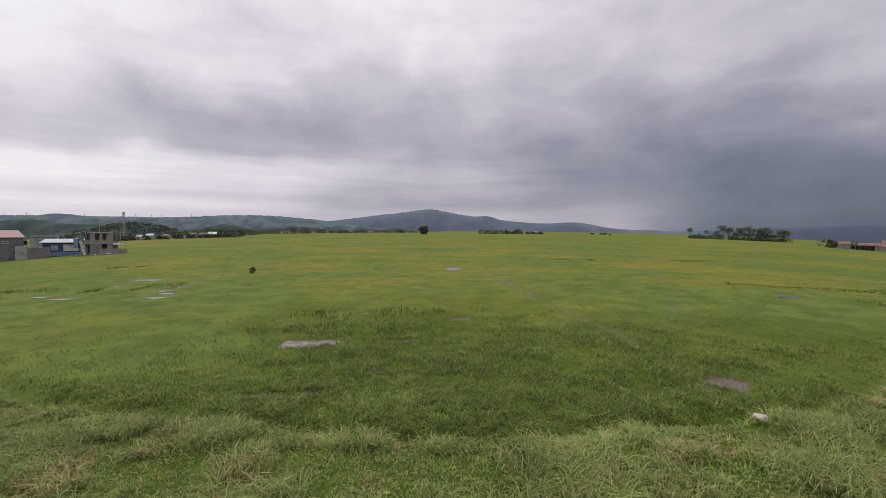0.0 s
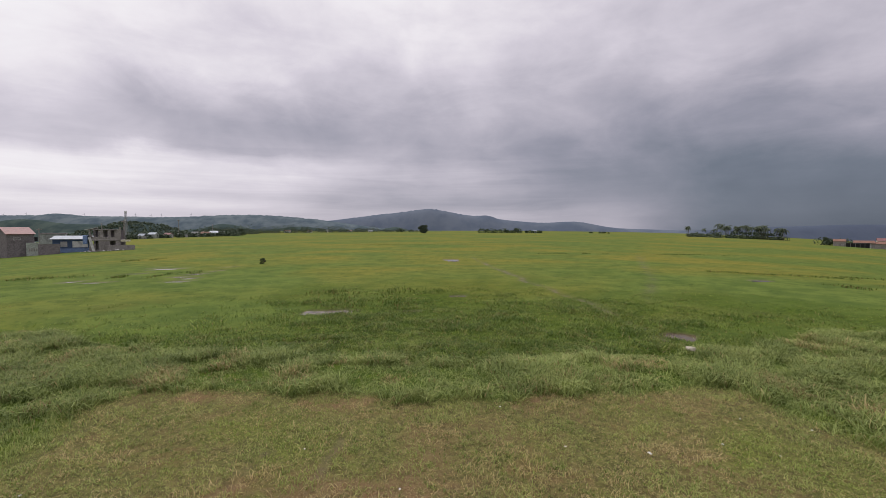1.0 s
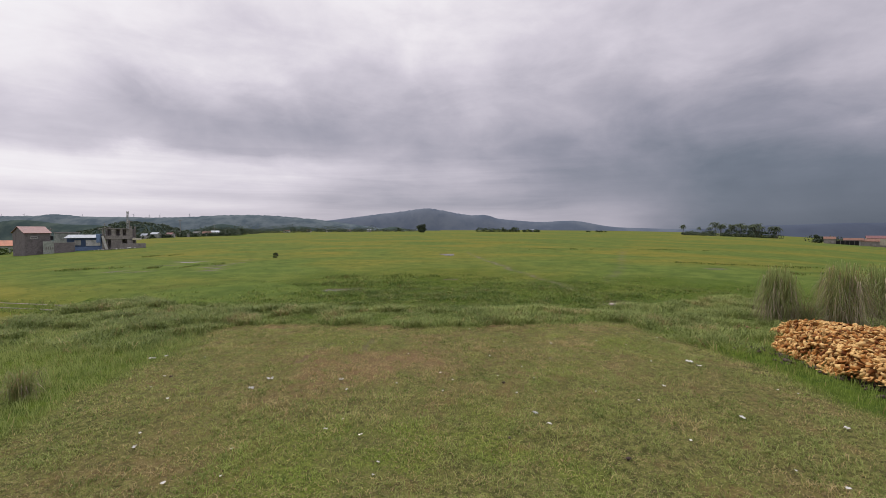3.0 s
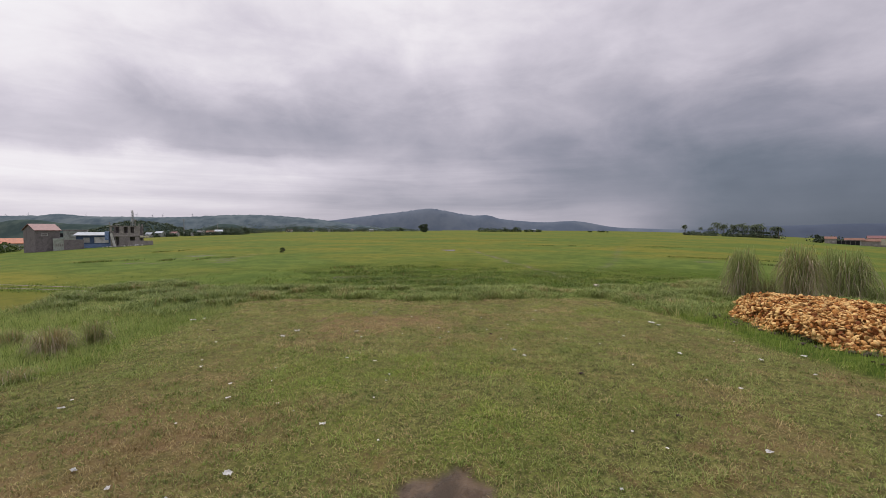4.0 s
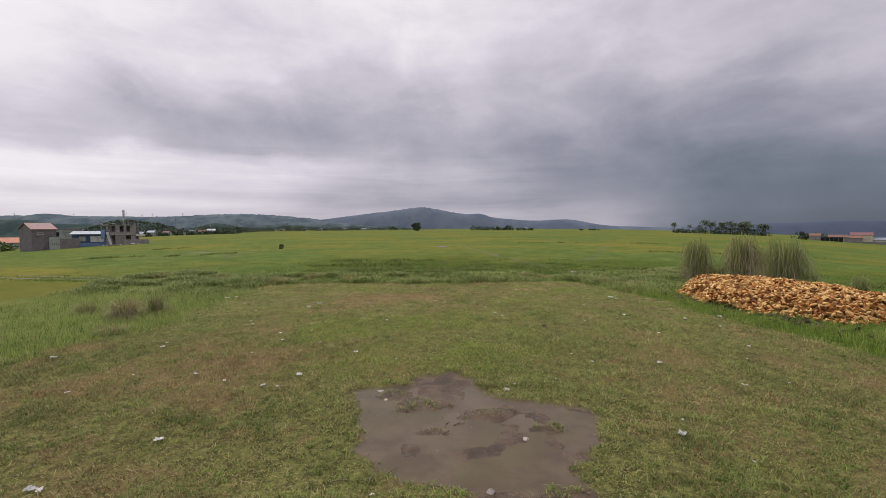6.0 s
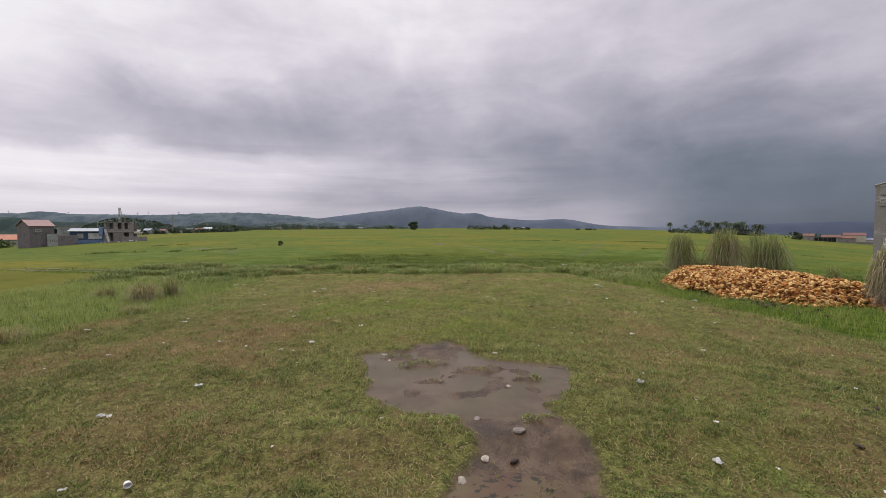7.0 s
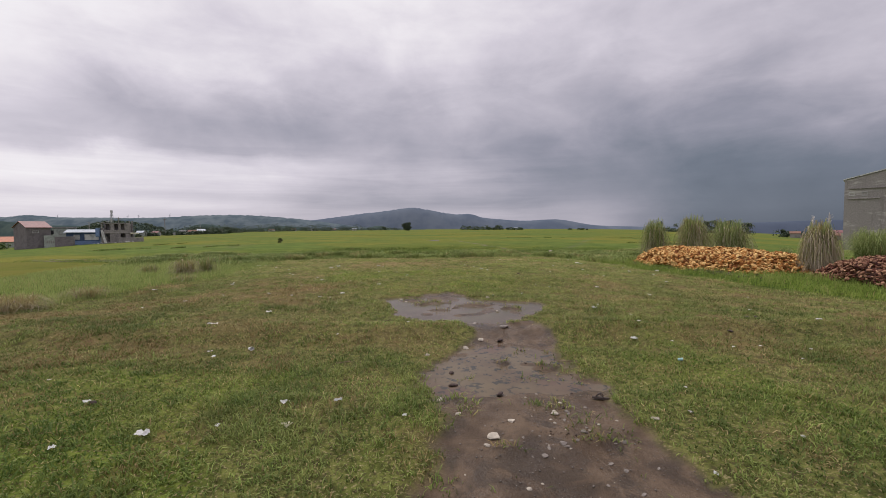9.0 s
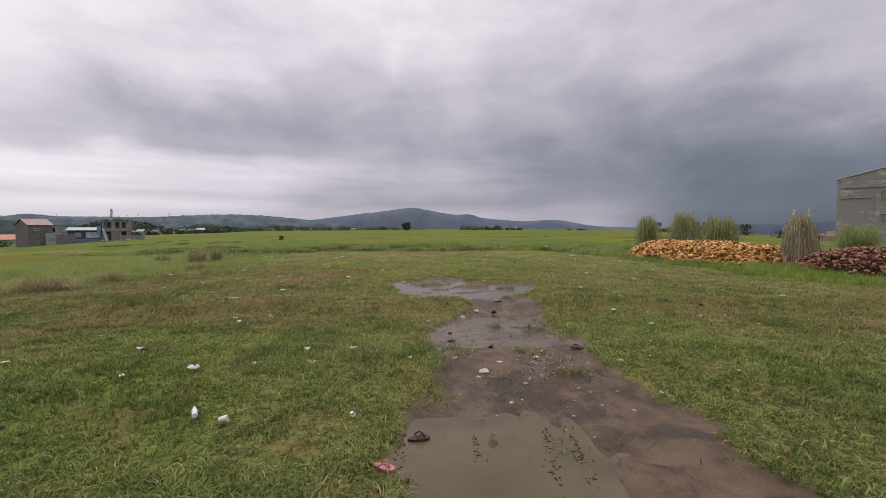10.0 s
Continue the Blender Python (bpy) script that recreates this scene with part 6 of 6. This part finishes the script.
for i, (x, y, s, mt) in enumerate([(-4.4, 0.7, 0.26, 1), (-2.4, 0.6, 0.17, 1), (-2.1, -0.15, 0.12, 0), (2.42, -1.65, 0.2, 1), (2.6, -2.2, 0.14, 0), (-4.6, 0, 0.22, 1), (-1.3, -2.65, 0.12, 0), (6.2, 0.15, 0.15, 0), (4.3, 4.5, 0.14, 0),
                                  (-2.65, -7.62, 0.2, 0), (-1.68, -6.2, 0.14, 0), (-3.87, -5.1, 0.14, 0), (6.96, -1.8, 0.19, 0), (10.4, -1.75, 0.2, 0), (5.56, -7.05, 0.16, 0), (-9.17, 3.1, 0.28, 0), (-8.9, 3.4, 0.18, 0), (-3.2, -8.25, 0.18, 1),
                                  (8.2, 2.5, 0.28, 0), (8.25, 2.05, 0.2, 0), (-3.88, -10.55, 0.19, 0), (4.12, -10.55, 0.22, 1), (3.95, -13.05, 0.2, 1), (-1.61, -16.55, 0.17, 3), (-3.1, -16.65, 0.2, 2), (-1.18, -15.93, 0.14, 1), (-1.82, -15.95, 0.15, 0),
                                  (-3.69, -13.8, 0.13, 0), (8.34, -12.3, 0.15, 0), (-2.06, -2.4, 0.12, 0), (-4.64, -11.8, 0.12, 0), (-6.95, -5.4, 0.17, 1), (-5.5, -3.1, 0.14, 0), (-0.8, -3.7, 0.1, 0), (6.85, -4.45, 0.12, 0), (8.9, -2.2, 0.2, 0),
                                  (3.68, -6.4, 0.1, 0), (-4.1, -8, 0.12, 0), (-4.93, -7.55, 0.15, 1), (6.62, -8.4, 0.14, 0), (9.43, -3.3, 0.14, 0), (-4.7, -11.8, 0.15, 1), (-4.55, -11.83, 0.13, 0), (-5.79, -2.5, 0.11, 0), (-9.3, -6, 0.2, 0),
                                  (-7, -8.4, 0.13, 0), (-4.2, -4.3, 0.14, 0), (-3.83, -16.9, 0.12, 0), (-4.3, -15.8, 0.13, 0), (-3.9, -13.47, 0.11, 0), (-1.75, -19.36, 0.17, 3), (-5.66, -16.4, 0.14, 0), (4.4, -12.3, 0.11, 0), (-2.9, -8.3, 0.09, 0),
                                  (8.7, -5.6, 0.13, 0), (0.3, 1.2, 0.1, 0), (1.9, 2.9, 0.1, 0), (-6.4, -0.6, 0.12, 0), (-7.6, 1.2, 0.12, 0)]):
    lab = ("crumpled white paper scrap in the grass", "torn grey plastic film in the grass", "crushed white and red food packet", "cream plastic fragment in the grass")[mt]
    ob = scrap((FOAM, FILM, FOAM, CREAM)[mt], lab, 600 + i, s * 0.68)
    settle(ob, x, y, 37 * i, 0.035)
gl = np.random.default_rng(91)
bits = [scrap(FOAM, "tiny white scrap of foam in the grass", 700 + i, 0.055) for i in range(4)]
made = 0
while made < 64:
    x, y = gl.uniform(-8, 10), gl.uniform(-19, 7)
    if mud_mask(np.array([x]), np.array([y]))[0] > 0.2 or lawn_mask(np.array([x]), np.array([y]))[0] < 0.5 or abs(x) > y + 24:
        continue
    m = pose(x, y, on_ground(x, y) + 0.03, gl.uniform(-20, 20), 0, gl.uniform(0, 360))
    if made < 4:
        bits[made].matrix_world = m
    else:
        copy_thing(bits[made % 4], m)
    made += 1
for i, (x, y) in enumerate([(7.7, -10.75), (7.4, -11.7), (6.04, -12.8), (7.12, -11.8), (1.36, -12.9), (0.3, -14.65), (-4.23, -15.8), (3.68, -3.6), (1.68, -2.76), (-4.25, -18.0), (0.3, -15.2), (0.9, -15.6), (4.8, -5.8), (-7.4, 1.2), (2.0, 0.4), (-5.2, -19.0), (-2.2, -19.0)]):
    v, f = SHAPES[i % 6]
    ob = tagged(new("husk_scrap", mesh_from("husk_scrap", v * 0.5, f, ASH)), "blackened scrap of coconut husk on the ground", "husk", "loose husk scraps")
    settle(ob, x, y, 55 * i, 0.03, 20)

for i, (x, y, r, pale) in enumerate([(0.66, -13.25, 0.16, 1), (0.65, -16.74, 0.17, 1), (1.0, -12.85, 0.14, 1), (1.77, -19.5, 0.11, 1), (-0.8, -8.45, 0.16, 1), (1.72, -8.5, 0.16, 1), (1.69, -10.55, 0.14, 1), (1.53, -12.34, 0.2, 0), (-0.05, -13.8, 0.12, 1), (-0.63, -8.9, 0.1, 1), (2.54, -16.5, 0.1, 1), (0.1, -15.75, 0.1, 1), (1.45, -16.25, 0.12, 1), (0.9, -16.4, 0.1, 1), (0.3, -16.2, 0.09, 1), (1.35, -16.9, 0.09, 0), (1.1, -17.1, 0.08, 0), (1.65, -16.7, 0.09, 0), (1.25, -18.2, 0.07, 1), (2.0, -16.9, 0.08, 0), (1.0, -11.9, 0.14, 0), (0.55, -16.9, 0.08, 1)]):
    ob = boulder("stone", r * 0.5, STONE if pale else MUD_STONE, "pale broken stone on the muddy track" if pale else "mud-coated stone on the track", 800 + i, "stone", "stones on the track", 0.5)
    settle(ob, x, y, 31 * i, 0.004)


g_st = np.random.default_rng(97)
chips = [boulder("stone", 0.042, STONE if i % 3 == 0 else MUD_STONE, "small broken stone half sunk in the track", 840 + i, "stone", "stones on the track", 0.5) for i in range(6)]
count = 0
while count < 70:
    x, y = g_st.normal(1.35, 0.5), g_st.normal(-16.6, 0.75)
    if mud_mask(np.array([x]), np.array([y]))[0] < 0.6:
        continue
    k = g_st.uniform(0.25, 1.0) ** 1.3
    m = pose(x, y, max(on_ground(x, y), -0.278) - 0.003, g_st.uniform(-15, 15), 0, g_st.uniform(0, 360)) @ Matrix.Diagonal((k, k * 0.75, k, 1))
    ob = chips[count] if count < 6 else copy_thing(chips[count % 6], m)
    ob.matrix_world = m
    count += 1


def gravel():
    g = np.random.default_rng(95)
    V, F, off = [], [], 0
    base = np.array([(1, 0, 0), (-1, 0, 0), (0, 1, 0), (0, -1, 0), (0, 0, 0.8), (0, 0, -0.6)], float)
    faces = np.array([(0, 2, 4), (2, 1, 4), (1, 3, 4), (3, 0, 4), (2, 0, 5), (1, 2, 5), (3, 1, 5), (0, 3, 5)])
    gx_all, gy_all = g.normal(1.2, 0.55, 420), g.uniform(-19.6, -14.8, 420)
    in_mud = mud_mask(gx_all, gy_all) > 0.6
    for x, y in zip(gx_all[in_mud], gy_all[in_mud]):
        r = g.uniform(0.004, 0.013) * (1.2 if -17.8 < y < -16 else 0.8)
        a = g.uniform(0, 6.28)
        rot = np.array([[math.cos(a), -math.sin(a), 0], [math.sin(a), math.cos(a), 0], [0, 0, 1]])
        V.append((base * g.uniform(0.6, 1.2, (6, 3)) * r) @ rot.T + np.array([x, y, on_ground(x, y) + r * 0.3]))
        F.append(faces + off)
        off += 6
    return tagged(new("gravel", mesh_from("gravel", np.concatenate(V), np.concatenate(F), MUD_STONE)), "loose gravel pressed into the wet mud", "gravel", kind="stuff")


def clods():
    """Crumbs of dark mud thrown up along the wheel ruts."""
    g = np.random.default_rng(96)
    V, F, off = [], [], 0
    base = np.array([(1, 0, 0), (-1, 0, 0), (0, 1, 0), (0, -1, 0), (0, 0, 0.8), (0, 0, -0.8)], float)
    faces = np.array([(0, 2, 4), (2, 1, 4), (1, 3, 4), (3, 0, 4), (2, 0, 5), (1, 2, 5), (3, 1, 5), (0, 3, 5)])
    for x0, y0, x1, y1, n in ((0.33, -18.3, 0.37, -19.1, 70), (1.05, -18.2, 0.84, -19.5, 150), (1.27, -18.3, 1.12, -19.5, 130), (-0.32, -18.2, -0.38, -18.9, 70), (0.5, -16.4, 1.9, -16.9, 90)):
        for i in range(n):
            t = g.random()
            if value_noise(np.array([t * 7.0 + x0 * 31]), np.array([x0 * 5.0]), 3)[0] < 0.38:
                continue
            x, y = x0 + (x1 - x0) * t + g.normal(0, 0.016) * (1 + 2 * t), y0 + (y1 - y0) * t + g.normal(0, 0.03)
            r = g.uniform(0.004, 0.015)
            a = g.uniform(0, 6.28)
            rot = np.array([[math.cos(a), -math.sin(a), 0], [math.sin(a), math.cos(a), 0], [0, 0, 1]])
            V.append((base * g.uniform(0.5, 1.3, (6, 3)) * r) @ rot.T + np.array([x, y, max(-0.276, on_ground(x, y)) + r * 0.25]))
            F.append(faces + off)
            off += 6
    return tagged(new("mud_clods", mesh_from("mud_clods", np.concatenate(V), np.concatenate(F), WET_MUD)), "dark wet mud crumbs along the wheel ruts", "mud", kind="stuff")


gravel()
clods()
for i, (x, y, L, a) in enumerate([(-0.3, -11.5, 0.35, 60), (-0.5, -11.6, 0.3, 75), (0.35, -11.9, 0.25, -30), (0.5, -10.0, 0.22, 70), (0.7, -10.0, 0.2, 20), (-0.9, -11.7, 0.3, 5), (2.3, -14.3, 0.5, -25), (-1.4, -14.2, 0.3, 10)]):
    bm = bmesh.new()
    rod(bm, (-L / 2, 0, 0), (0, 0.02, 0.012), 0.009, 0.008, 5), rod(bm, (0, 0.02, 0.012), (L / 2, 0, 0.004), 0.008, 0.004, 5), rod(bm, (0, 0.02, 0.012), (L / 4, 0.06, 0.02), 0.005, 0.003, 4)
    ob = tagged(part("twig", bm, TWIG, None, "dry forked twig lying by the puddle"), "dry forked twig lying by the puddle", "twig", "twigs by the puddle")
    settle(ob, x, y, a, 0.02)
